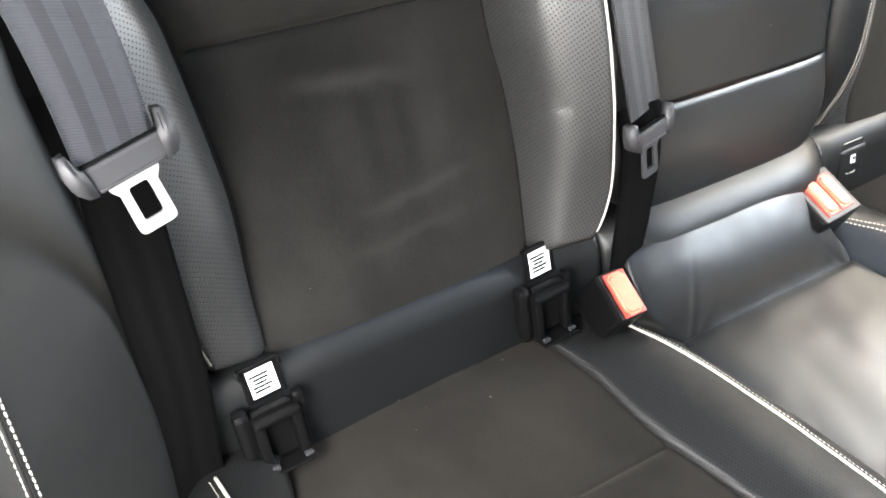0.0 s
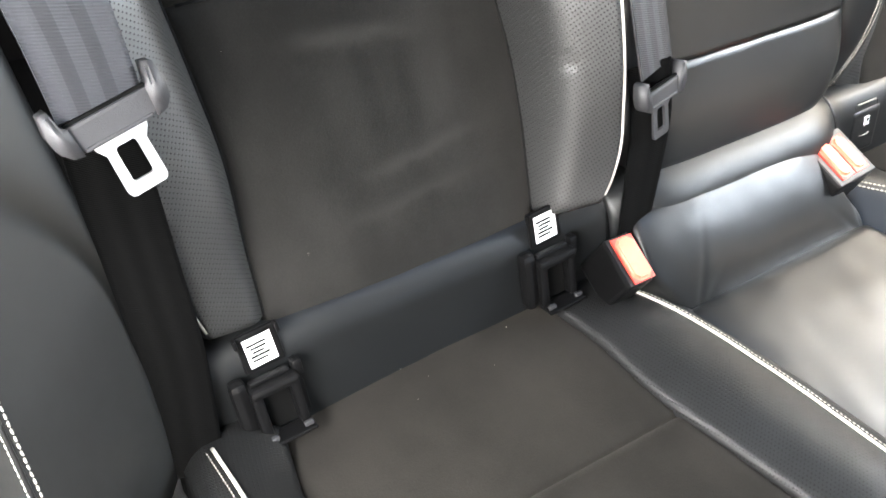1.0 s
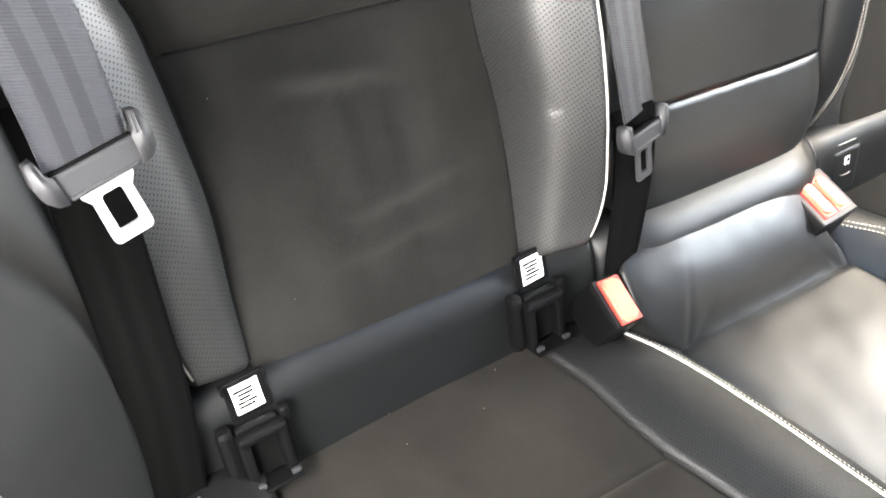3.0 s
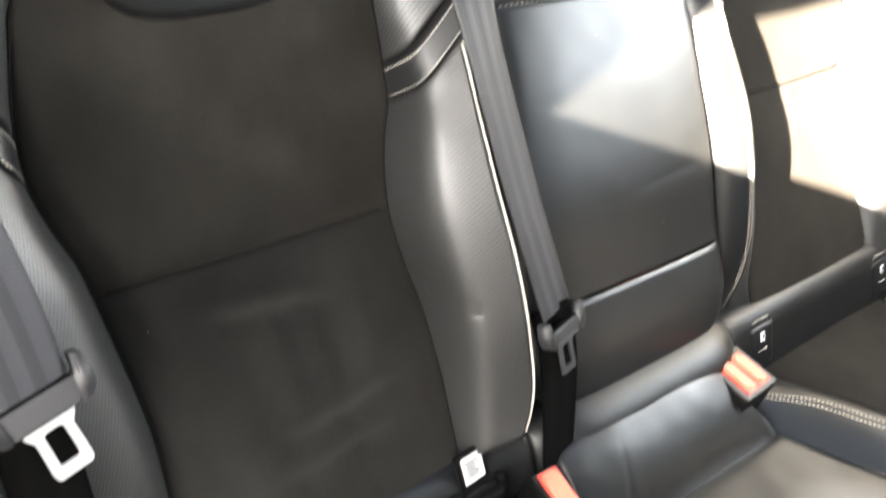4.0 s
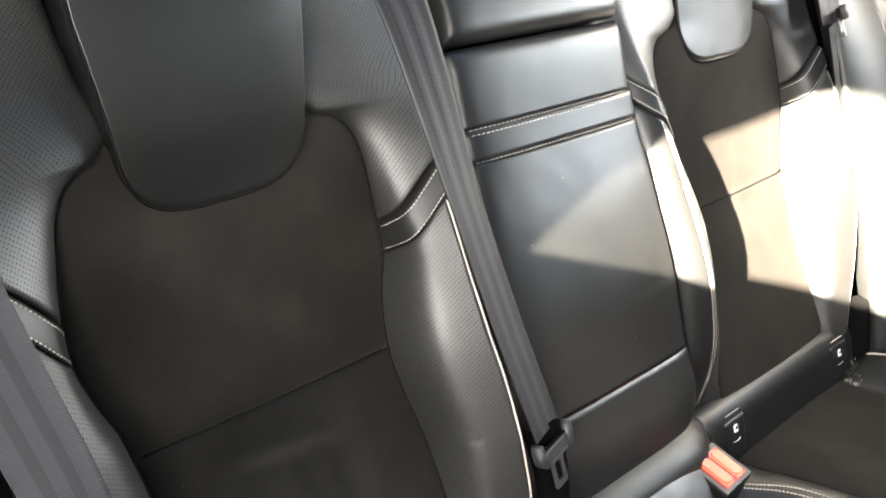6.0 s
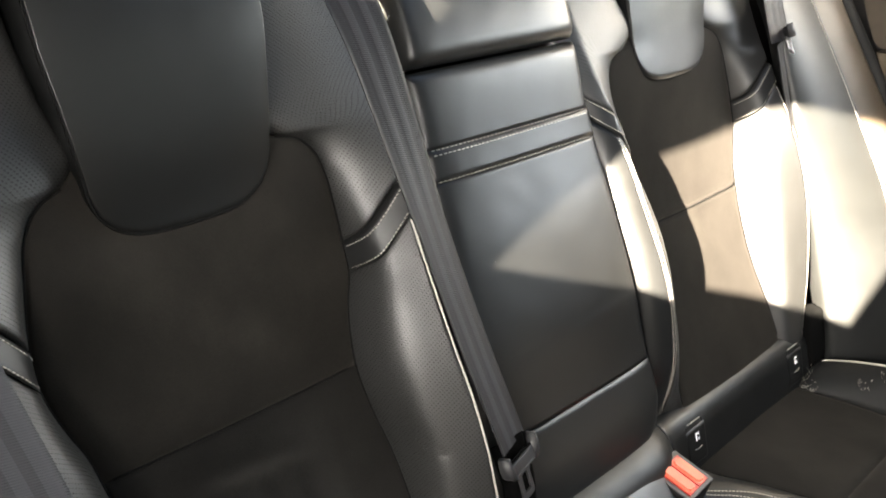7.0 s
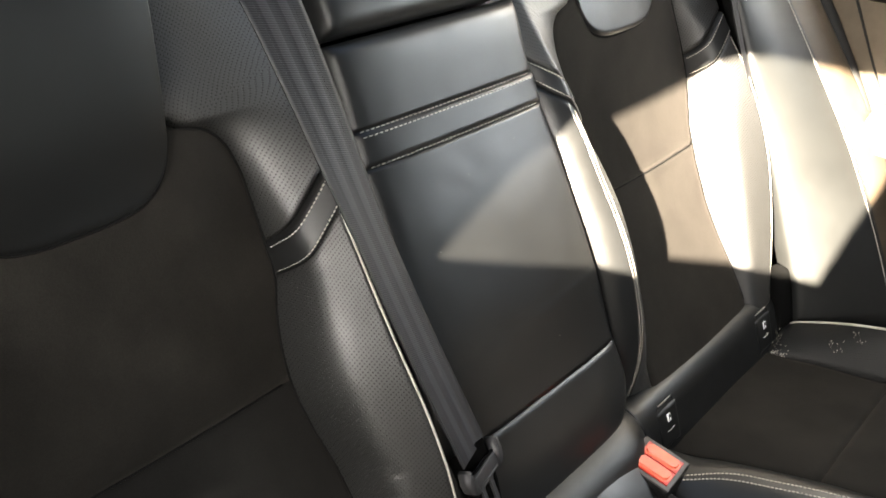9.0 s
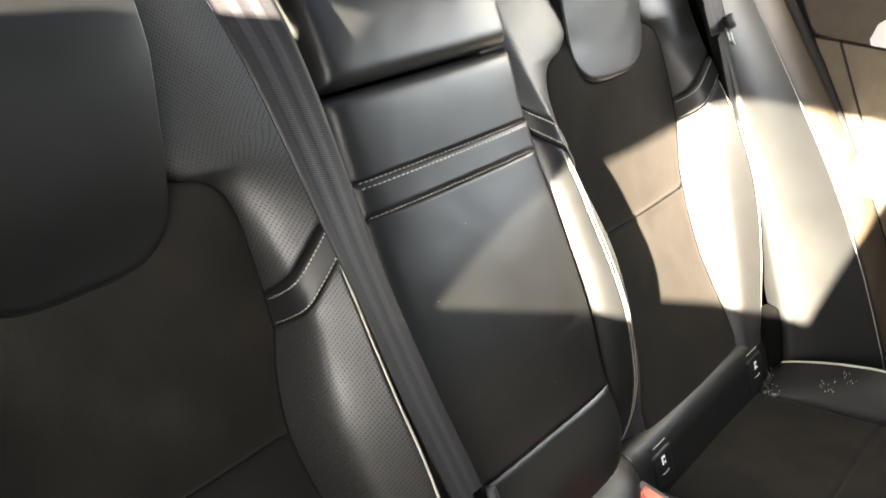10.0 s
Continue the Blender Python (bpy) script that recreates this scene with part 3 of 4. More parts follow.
        tube("seam", resample(seat_point(X(way * (rim_w + 0.0005)), rim_s, INSERT_D(rim_s) - 0.0035), 0.003), 0.0013, INK, seat, "dark seam round the insert", 6)
        t = np.linspace(0.02, 1.30 if inner and sign < 0 else 1.1, 40)
        for v in (0.12, 0.88):
            stitching(mid(t, np.full_like(t, v)), OUT, st, pitch=0.0042, length=0.0030, r=0.00065)
        line = np.linspace(0.04, 0.96, 60)
        if sign < 0:
            stitching(top(np.full_like(line, 1.24 if inner else 1.03), line), (way * sign * 0.7, -0.65, 0.3), sh, pitch=0.0048, length=0.0036, r=0.0005)
        line = np.linspace(0.02, 0.985, 60)
        pts = low(np.full_like(line, 1.0), line)
        if inner and sign < 0:
            for u in (1.0, 1.035):
                stitching(flank(np.full_like(line, u), line), (way * sign * 0.6, -0.75, 0.25), side, pitch=0.0040, length=0.0027, r=0.00042, slant=0.4)
            continue
        tube("piping", pts + 0.0005 * OUT, 0.0013, PIPING, seat, "cream piping along the bolster edge")
        if sign < 0:
            # Black cord in place of the gap; its shade is in the colour.
            tube("seam", flank(np.full_like(line, 1.022), line), 0.0017, INK, seat, "dark cord standing in for the shaded gap beside the piping", 6)
        for u in (1.05, 1.085):
            stitching(flank(np.full_like(line, u), line), (way * sign * 0.8, -0.6, 0.2), side, pitch=0.0062, length=0.0042, r=0.0008)

    # headrest panel
    hu = (np.sin((np.linspace(0, 1, 61) - 0.5) * math.pi) + 1) / 2
    hv = np.linspace(0, 1, 50) ** 1.3

    pad_d = smooth_curve((0.46, -0.046), (0.48, -0.043), (0.50, -0.037), (0.53, -0.027), (0.583, -0.014), (0.63, -0.006), (0.70, -0.004), (0.78, -0.012)) if sign > 0 else smooth_curve((0.46, -0.045), (0.50, -0.044), (0.53, -0.042), (0.56, -0.038), (0.60, -0.032), (0.70, -0.028), (0.78, -0.034))

    def headrest(u, v):
        a = np.clip(2 * u - 1, -1, 1)
        foot = 0.4745 + 0.055 * (1 - np.maximum(1 - np.abs(a) ** 3.6, 0) ** (1 / 2.2))
        s = foot + (0.77 - foot) * v
        w = 0.083 + 0.12 * np.clip(s - 0.53, 0, 0.10)
        return seat_point(X(a * w), s, pad_d(s) - 0.004 * np.abs(a) ** 3)
    _, rim = patch("headrest_panel", headrest, 0, 0, LEATHER, seat, "smooth charcoal leather headrest with a rounded lower edge", (0.006, 0.006, 0.006, 0.03), 0.005, 0.05, us=hu, vs=hv, wrinkle=0.0007)
    ring_u = np.concatenate([np.zeros(30), hu, np.ones(30)])
    ring_v = np.concatenate([np.linspace(0.8, 0.01, 30), np.zeros(len(hu)), np.linspace(0.01, 0.8, 30)])
    tube("seam", resample(rim(ring_u, ring_v), 0.003), 0.0014, INK, seat, "dark seam round the headrest", 6)
    # board behind the cushions
    def board(u, v):
        return seat_point(X((2 * u - 1) * 0.185), 0.02 + 0.72 * v, -0.085)
    patch("back_board", board, 2, 2, BLACK, seat, "", (0, 0, 0, 0), 0, 0.05)
    return seat


seat_back(0.134, 1, "charcoal leather rear seat back with suede insert and cream piping")
seat_back(2 * CENTRE - 0.134, -1, "sunlit charcoal leather rear seat back with suede insert and piping")


# ---- centre backrest ----
def centre_back():
    seat = thing("middle_seat", "smooth charcoal leather centre backrest with stitched strap", "car seat")
    left = smooth_curve((0.050, 0.112), (0.062, 0.128), (0.09, 0.141), (0.157, 0.144), (0.29, 0.133), (0.37, 0.124), (0.48, 0.120), (0.56, 0.122), (0.72, 0.120))
    right = smooth_curve((0.050, 0.114), (0.062, 0.130), (0.09, 0.142), (0.157, 0.147), (0.214, 0.148), (0.28, 0.147), (0.36, 0.146), (0.446, 0.143), (0.487, 0.141), (0.56, 0.139), (0.72, 0.134))
    depth = smooth_curve((0.05, 0.004), (0.10, 0.008), (0.16, 0.002), (0.25, 0.002), (0.35, -0.006), (0.45, -0.016), (0.56, -0.014), (0.64, -0.020), (0.74, -0.05))

    def piece(s0, s1, mat, e, puff, name, label, lift=0.0, crease=0.0):
        def f(u, v):
            s = s0 + (s1 - s0) * v - 0.004 * u
            a = 2 * u - 1
            d = depth(s) + lift - 0.006 * a ** 4
            if crease:
                d = d - 0.0005 * np.exp(-((s - 0.236 - 0.016 * u) / 0.0035) ** 2)
            return seat_point(CENTRE + np.where(a < 0, a * left(s), a * right(s)), s, d)
        return patch(name, f, 48, max(8, int((s1 - s0) / 0.0045)), mat, seat, label, e, puff, 0.045, wrinkle=0.0005)

    piece(0.052, 0.1575, LEATHER_SOFT, (0.02, 0.02, 0.02, 0.006), 0.0035, "armrest_base", "rounded lower panel of the fold-down armrest")
    piece(0.1577, 0.4420, LEATHER, (0.022, 0.010, 0.0, 0.0), 0.006, "centre_panel", "flat leather panel with a faint crease", crease=1)
    st, mid = piece(0.4405, 0.4785, LEATHER, (0.022, 0.010, 0.0025, 0.0025), 0.006, "strap", "leather strap with pale double stitching", 0.0022)
    piece(0.4770, 0.5560, LEATHER_SOFT, (0.022, 0.010, 0.0, 0.016), 0.007, "upper_panel", "smooth upper leather panel")
    piece(0.5600, 0.7200, LEATHER_SOFT, (0.016, 0.016, 0.020, 0.04), 0.014, "headrest_pad", "low padded leather centre headrest", 0.006)
    t = np.linspace(0.03, 0.97, 80)
    for v in (0.08, 0.80, 0.94):
        stitching(mid(t, np.full_like(t, v)), OUT, st)
    return seat


centre_back()


# ---- valance roll along the foot of the backrests ----
def roll_depth(v):
    """How far the roll stands out, from its top edge (v 0) over a ridge down its flat face."""
    rise = np.clip(v / 0.26, 0, 1)
    return -0.036 + 0.0245 * np.sqrt(np.clip(1 - (1 - rise) ** 2, 0, 1)) - 0.008 * np.clip(v - 0.26, 0, 1)


def valance():
    ob = thing("seat_valance", "charcoal leather roll along the foot of the backrests", "seat trim")

    for x0, x1, name in ((-0.064, 0.342, "outer_cover"), (0.3435, 0.6565, "centre_cover"), (0.658, 1.064, "outer_cover")):
        def f(u, v, x0=x0, x1=x1):
            x = x0 + (x1 - x0) * u
            k = 1 / (1 + np.exp((np.abs(x - CENTRE) - 0.146) / 0.014))
            s_out, d_out = 0.046 - 0.125 * v, roll_depth(v)
            s_mid, d_mid = 0.066 - 0.09 * v, -0.020 + 0.034 * np.sin(math.pi * np.clip(v * 0.9, 0, 1) ** 0.7) + 0.03 * v
            return seat_point(x, s_out + (s_mid - s_out) * k, d_out + (d_mid - d_out) * k)
        patch(name, f, 90, 24, LEATHER_ROLL, ob, "", (0.002, 0.002, 0.004, 0), 0.0014, 0.03, wrinkle=0.0004)


valance()


# ---- cushions ----
ZUP = np.array((0.0, -0.12, 1.0)) / math.hypot(0.12, 1.0)


def cushion_z(y):
    return 0.278 - 0.12 * y


def outer_cushion(xc, sign, label):
    seat = thing("seat_cushion", label, "car seat", "outer rear seat cushions")
    ins = smooth_curve((-0.45, 0.205), (-0.30, 0.186), (-0.251, 0.173), (-0.188, 0.157), (-0.101, 0.146), (-0.049, 0.137), (0.0, 0.134))
    pin = smooth_curve((-0.45, 0.300), (-0.318, 0.280), (-0.231, 0.263), (-0.141, 0.240), (-0.074, 0.213), (-0.03, 0.190), (0.0, 0.18))
    pout = smooth_curve((-0.45, 0.205), (-0.25, 0.188), (-0.142, 0.184), (-0.05, 0.188), (-0.011, 0.190), (0.0, 0.190))
    # the inner edge of the far cushion runs aslant to fit the camera's view: suede edge, stitched ridge, seam to the
    # centre cushion
    far_ins = smooth_curve((-0.45, 0.055), (-0.30, 0.078), (-0.178, 0.103), (-0.126, 0.120), (-0.094, 0.131), (-0.067, 0.142), (0.0, 0.150))
    far_ridge = smooth_curve((-0.45, 0.075), (-0.30, 0.104), (-0.215, 0.128), (-0.167, 0.145), (-0.107, 0.173), (-0.081, 0.198), (-0.06, 0.215), (0.0, 0.215))
    far_seam = smooth_curve((-0.45, 0.115), (-0.30, 0.162), (-0.227, 0.189), (-0.19, 0.205), (-0.156, 0.217), (-0.12, 0.231), (-0.08, 0.236), (0.0, 0.236))
    rise = smooth_curve((-0.45, 0.072), (-0.25, 0.070), (-0.142, 0.059), (-0.05, 0.030), (-0.011, 0.011), (0.0, 0.008))

    def X(rel):
        return xc + sign * rel

    def at(x, y, lift):
        z = cushion_z(y) + lift
        return np.stack(np.broadcast_arrays(x, y, z), -1)

    for y0, y1 in ((-0.45, -0.2005), (-0.2005, -0.018)):
        def f(u, v, y0=y0, y1=y1):
            y = y0 + (y1 - y0) * v
            a = 2 * u - 1
            side = ins(y) if sign > 0 else far_ins(y)
            # the near cushion sinks towards the roll behind it, most at its outer end, shaped to fit the camera's view
            dip = (0.014 - 0.008 * a) * np.exp(-((y + 0.018) / 0.050) ** 2) if sign > 0 else 0.0
            return at(X(np.where(a > 0, a * (side + 0.006), a * (ins(y) + 0.006))), y, 0.004 * np.cos(a * 1.4) - 0.004 - dip)
        patch("cushion_insert", f, 40, 30, SUEDE, seat, "dark brown suede seat insert", (0.01, 0.01, 0.006, 0.006), 0.005, 0.03, ZUP, wrinkle=0.0016)
    for inner in (True, False):
        way, pipe = (1, pin) if inner else (-1, pout)
        sink = (0.008, 0.012) if sign > 0 and not inner else (0.0, 0.0)
        us = np.concatenate([np.linspace(0, 1, 25), 1 + np.linspace(0.05, 0.4, 7)])

        def f(u, v, way=way, pipe=pipe, sink=sink):
            y = -0.45 + (0.415 if way * sign > 0 else 0.425) * v
            k, w = np.clip(u, 0, 1), np.clip((u - 1) / 0.4, 0, 1)
            rel = ins(y) + (pipe(y) + sink[0] - ins(y)) * k + 0.024 * w
            lift = (0.016 * np.sin(math.pi * k ** 0.8) + 0.006 * k if way > 0 else 0.008 * np.sin(math.pi * k) + (rise(y) - sink[1]) * k ** 1.2) - (0.012 if way * sign > 0 else 0.022) * w ** 2
            if sign > 0 and way > 0:
                lift = 0.011 * np.sin(math.pi * k) + 0.006 * k - 0.012 * w ** 2
                lift = lift * np.clip((-0.028 - y) / 0.075, 0.1, 1)
            if sign < 0 and way > 0:
                rel = far_ins(y) + (far_ridge(y) - far_ins(y)) * k + (far_seam(y) - far_ridge(y)) * w
                lift = 0.014 * np.sin(0.5 * math.pi * k ** 0.8) - 0.028 * w ** 1.6
            return at(X(way * rel), y, lift)
        _, sam = patch("cushion_bolster", f, 0, 60, LEATHER_SOFT if inner and sign < 0 else PERFORATED_SEAT, seat, "leather cushion bolster", (0.008, 0, 0.004, 0.012), 0.006, 0.08, ZUP, us=us, wrinkle=0.0010)
        line = np.linspace(0.03, 0.94 if sign > 0 or inner else 0.985, 80)
        if inner and sign < 0:
            for u in (0.93, 1.05):
                stitching(sam(np.full_like(line, u), line), ZUP, seat, pitch=0.0046, length=0.0034, r=0.0008)
            continue
        tube("piping", sam(np.full_like(line, 1.0), line) + 0.001 * ZUP, 0.0015, PIPING, seat, "cream piping along the cushion edge")
        for u in (1.09,):
            stitching(sam(np.full_like(line, u), line), ZUP, seat, pitch=0.0040, length=0.0028, r=0.0005, slant=0.15)
    return seat


outer_cushion(0.134, 1, "suede rear seat cushion with perforated leather bolsters")
outer_cushion(2 * CENTRE - 0.134, -1, "shaded suede rear seat cushion with perforated leather bolsters")


def centre_cushion():
    seat = thing("centre_cushion", "smooth charcoal leather centre cushion with a padded back flap", "car seat")
    prof = smooth_curve((-0.130, 0.286), (-0.117, 0.294), (-0.100, 0.317), (-0.080, 0.337), (-0.060, 0.352), (-0.042, 0.361), (-0.03, 0.362))
    left = smooth_curve((-0.130, 0.392), (-0.115, 0.380), (-0.09, 0.353), (-0.06, 0.346), (-0.045, 0.350), (-0.03, 0.362))
    right = smooth_curve((-0.130, 0.640), (-0.115, 0.640), (-0.09, 0.618), (-0.06, 0.604), (-0.045, 0.595), (-0.03, 0.58))

    verge = smooth_curve((-0.45, 0.748), (-0.30, 0.702), (-0.227, 0.676), (-0.19, 0.660), (-0.156, 0.648), (-0.10, 0.634))

    def flap(u, v):
        y = -0.128 + 0.096 * v
        a = 2 * u - 1
        x = left(y) + (right(y) - left(y)) * u
        z = prof(y) - 0.008 * a ** 4
        for cx, cy, turn, reach, deep in ((0.640, -0.128, 150, 0.040, 0.0030), (0.640, -0.128, 120, 0.055, 0.0022), (0.640, -0.128, 172, 0.030, 0.0022), (0.394, -0.128, 35, 0.030, 0.0026), (0.394, -0.128, 68, 0.045, 0.0020), (0.615, -0.07, 200, 0.030, 0.0014)):
            ca, sa = math.cos(radians(turn)), math.sin(radians(turn))
            run, off = (x - cx) * ca + (y - cy) * sa, (y - cy) * ca - (x - cx) * sa
            z = z - deep * np.exp(-(off / 0.0035) ** 2) * np.exp(-(np.maximum(run, 0) / reach) ** 2) * (run > -0.004)
        return np.stack(np.broadcast_arrays(x, y + 0.0 * a, z), -1)
    patch("back_flap", flap, 110, 60, LEATHER_SOFT, seat, "glossy padded flap at the cushion's rear", (0.007, 0.010, 0.004, 0.012), 0.006, 0.05, (0, -0.45, 0.89), wrinkle=0.0010)

    def top(u, v):
        y = -0.45 + 0.335 * v
        a = 2 * u - 1
        x0 = CENTRE - 0.10 - 0.03 * np.clip((y + 0.45) / 0.33, 0, 1)
        x1 = verge(y)
        return np.stack(np.broadcast_arrays(x0 + (x1 - x0) * u, y + 0.0 * a, cushion_z(y) + 0.008 - 0.006 * a ** 4 - 0.009 * (1 - np.exp(-(np.clip(-0.13 - y, 0, 1) / 0.11) ** 2))), -1)
    patch("cushion_top", top, 40, 40, LEATHER_SOFT, seat, "smooth leather seating surface", (0.015, 0.015, 0.01, 0.012), 0.012, 0.08, ZUP, wrinkle=0.0014)


centre_cushion()


# ---- child-seat anchor guides ----
def anchor_guide(x, up=0.0):
    g = thing("child_seat_anchor", "black plastic anchor guide with flap raised and white sticker", "anchor guide", "open anchor guides")
    m = seat_matrix(x - 0.003, -0.012 + up, -0.004, 3)

    def piece(name, boxes, mat, label=""):
        bm = bmesh.new()
        for c, size, bev in boxes:
            block(bm, m @ Matrix.Translation(c), size, bev)
        return part(name, bm, mat, g, label)
    piece("cheek", [((-0.0255, 0.001, 0.001), (0.014, 0.060, 0.014), 0.0062)], BLACK, "rounded side cheek")
    piece("cheek", [((0.0225, -0.004, -0.001), (0.008, 0.048, 0.008), 0.003)], BLACK, "slim side cheek")
    piece("tab", [((0.0235, 0.021, 0.003), (0.009, 0.018, 0.010), 0.0035)], BLACK)
    piece("lintel", [((0.001, 0.0180, 0.006), (0.041, 0.009, 0.018), 0.0035)], BLACK)
    piece("sill", [((0.002, -0.0300, 0.013), (0.041, 0.0032, 0.018), 0.0014)], BLACK, "thin curved lip")
    for k, w in ((-1, 0.009), (1, 0.008)):
        piece("clip", [((0.002 + 0.0150 * k, -0.0262, 0.017), (0.008, 0.0045, 0.004), 0.0014)], GREY_PLASTIC)
        piece("frame_rail", [((0.001 + 0.0160 * k, -0.005, 0.005), (w, 0.048, 0.015), 0.003)], BLACK)
    # Flat dark plate over the roll; shade of the cavity is in its colour.
    piece("recess", [((0, -0.008, -0.001), (0.040, 0.040, 0.006), 0)], DARK, "dark plate standing in for the shaded recess of the guide")
    piece("hinge", [((0, 0.0245, 0.004), (0.034, 0.005, 0.006), 0.002)], BLACK)
    lm = seat_matrix(x - 0.003, 0.031 + up, -0.009, 5)
    bm = bmesh.new()
    block(bm, lm @ Matrix.Translation((0, 0.002, -0.002)), (0.034, 0.037, 0.004), 0.0015)
    block(bm, lm @ Matrix.Translation((0.0175, 0.017, 0.001)), (0.003, 0.009, 0.006), 0.001)
    block(bm, lm @ Matrix.Translation((-0.0175, 0.017, 0.001)), (0.003, 0.009, 0.006), 0.001)
    flap = part("flap", bm, BLACK, g, "raised black flap")
    bm = bmesh.new()
    block(bm, lm @ Matrix.Translation((0, 0.002, 0.0003)), (0.0235, 0.0275, 0.0006), 0.0002)
    st = part("sticker", bm, WHITE, flap, "white sticker with dark bars")
    bm = bmesh.new()
    for i in range(5):
        block(bm, lm @ Matrix.Translation((-0.002 + 0.001 * (i % 2), 0.0095 - 0.0038 * i, 0.0009)), (0.0165 - 0.003 * (i % 3), 0.0020, 0.0004), 0)
    part("print", bm, INK, st, "plain dark print bars")
    return g


for gx, up in ((0.0, 0.0), (0.276, 0.006)):
    anchor_guide(gx, up)


def anchor_cover(x):
    g = thing("child_seat_anchor_cover", "closed black anchor cover with a small white symbol", "anchor cover", "closed anchor covers")
    m = seat_matrix(x, 0.004, -0.0140)

    def f(u, v):
        k = 0.20 + 0.44 * v
        return seat_point(x + 0.048 * (u - 0.5), 0.046 - 0.125 * k, roll_depth(k) + 0.0015)
    c, _ = patch("cover", f, 16, 16, LEATHER_ROLL, g, "", (0.003, 0.003, 0.003, 0.003), 0.0022, 0.006)
    bm = bmesh.new()
    block(bm, m @ Matrix.Translation((0, 0.002, 0.0044)), (0.0075, 0.0105, 0.0009), 0.0003)
    s = part("symbol", bm, WHITE, c, "small white symbol plate")
    bm = bmesh.new()
    block(bm, m @ Matrix.Translation((0.0008, 0.003, 0.0049)), (0.0036, 0.0044, 0.0004), 0)
    block(bm, m @ Matrix.Translation((-0.001, -0.001, 0.0049)), (0.0012, 0.0050, 0.0004), 0)
    part("print", bm, INK, s)
    # Pale bar puts the highlight of the cover's top edge into colour.
    bm = bmesh.new()
    block(bm, m @ Matrix.Translation((0.001, 0.0235, 0.0012)), (0.030, 0.0011, 0.0012), 0.0003)
    part("edge_glint", bm, THREAD, c, "thin pale bar painting the highlight along the cover edge")
    for k in (-1, 1):
        part("groove", block(bmesh.new(), m @ Matrix.Translation((0.0185 * k, 0.004, 0.0016)), (0.0009, 0.036, 0.0014), 0.0003), GREY_PLASTIC, c)
    for dx, turn in ((-0.0045, 14), (0.0015, -4), (0.0070, -24)):
        part("grip_mark", block(bmesh.new(), m @ Matrix.Translation((dx, -0.0165 + abs(dx) * 0.12, 0.0030)) @ pose(0, 0, 0, 0, 0, -turn), (0.0046, 0.0009, 0.0012), 0.0003), THREAD, c)
    return g


for gx in (0.722, 0.998):
    anchor_cover(gx)


# ---- buckles ----
def buckle(name, x, y, z, turn, tilt, buttons, width, label, wide=0.0185, rim=BUCKLE_RIM, deep=0.0):
    g = thing(name, label, "seat belt buckle", "buckles")
    m = pose(x, y, z, tilt, 0, turn)
    bm = bmesh.new()
    block(bm, m @ Matrix.Translation((0, 0, -0.028)), (width, 0.050 + deep, 0.056), 0.004)
    part("housing", bm, BLACK, g)
    bm = bmesh.new()
    block(bm, m @ Matrix.Translation((0, 0, -0.0005)), (width - 0.003, 0.048 + deep, 0.003), 0.0012)
    part("rim", bm, rim, g, "rim round the button")
    for bx in buttons:
        bm = bmesh.new()
        block(bm, Matrix.Translation((0, 0, 0)), (wide, 0.043, 0.006), 0.0)
        vert = [e for e in bm.edges if abs((e.verts[0].co - e.verts[1].co).z) > 0.001]
        bmesh.ops.bevel(bm, geom=vert, offset=0.0052, segments=1, affect='EDGES')
        top = [e for e in bm.edges if all(v.co.z > 0 for v in e.verts)]
        bmesh.ops.bevel(bm, geom=top, offset=0.0026, segments=3, affect='EDGES')
        bmesh.ops.transform(bm, matrix=m @ Matrix.Translation((bx, -0.001, 0.0025)), verts=bm.verts)
        part("button", bm, RED, g, "red release button")
        bm = block(bmesh.new(), m @ Matrix.Translation((bx, -0.001, 0.0012)), (wide + 0.0022, 0.0455, 0.0030), 0.0010)
        part("button_skirt", bm, RED_DEEP, g, "deep red edge round the button")
    return g


buckle("belt_buckle", 0.326, -0.070, 0.346, -1, 16, (0.003,), 0.030, "black seat belt buckle with a red release button", 0.0215, BLACK)
buckle("double_buckle", 0.617, -0.062, 0.347, 4, 10, (-0.0112, 0.0112), 0.060, "black double seat belt buckle with two red buttons", 0.0196, deep=0.009)


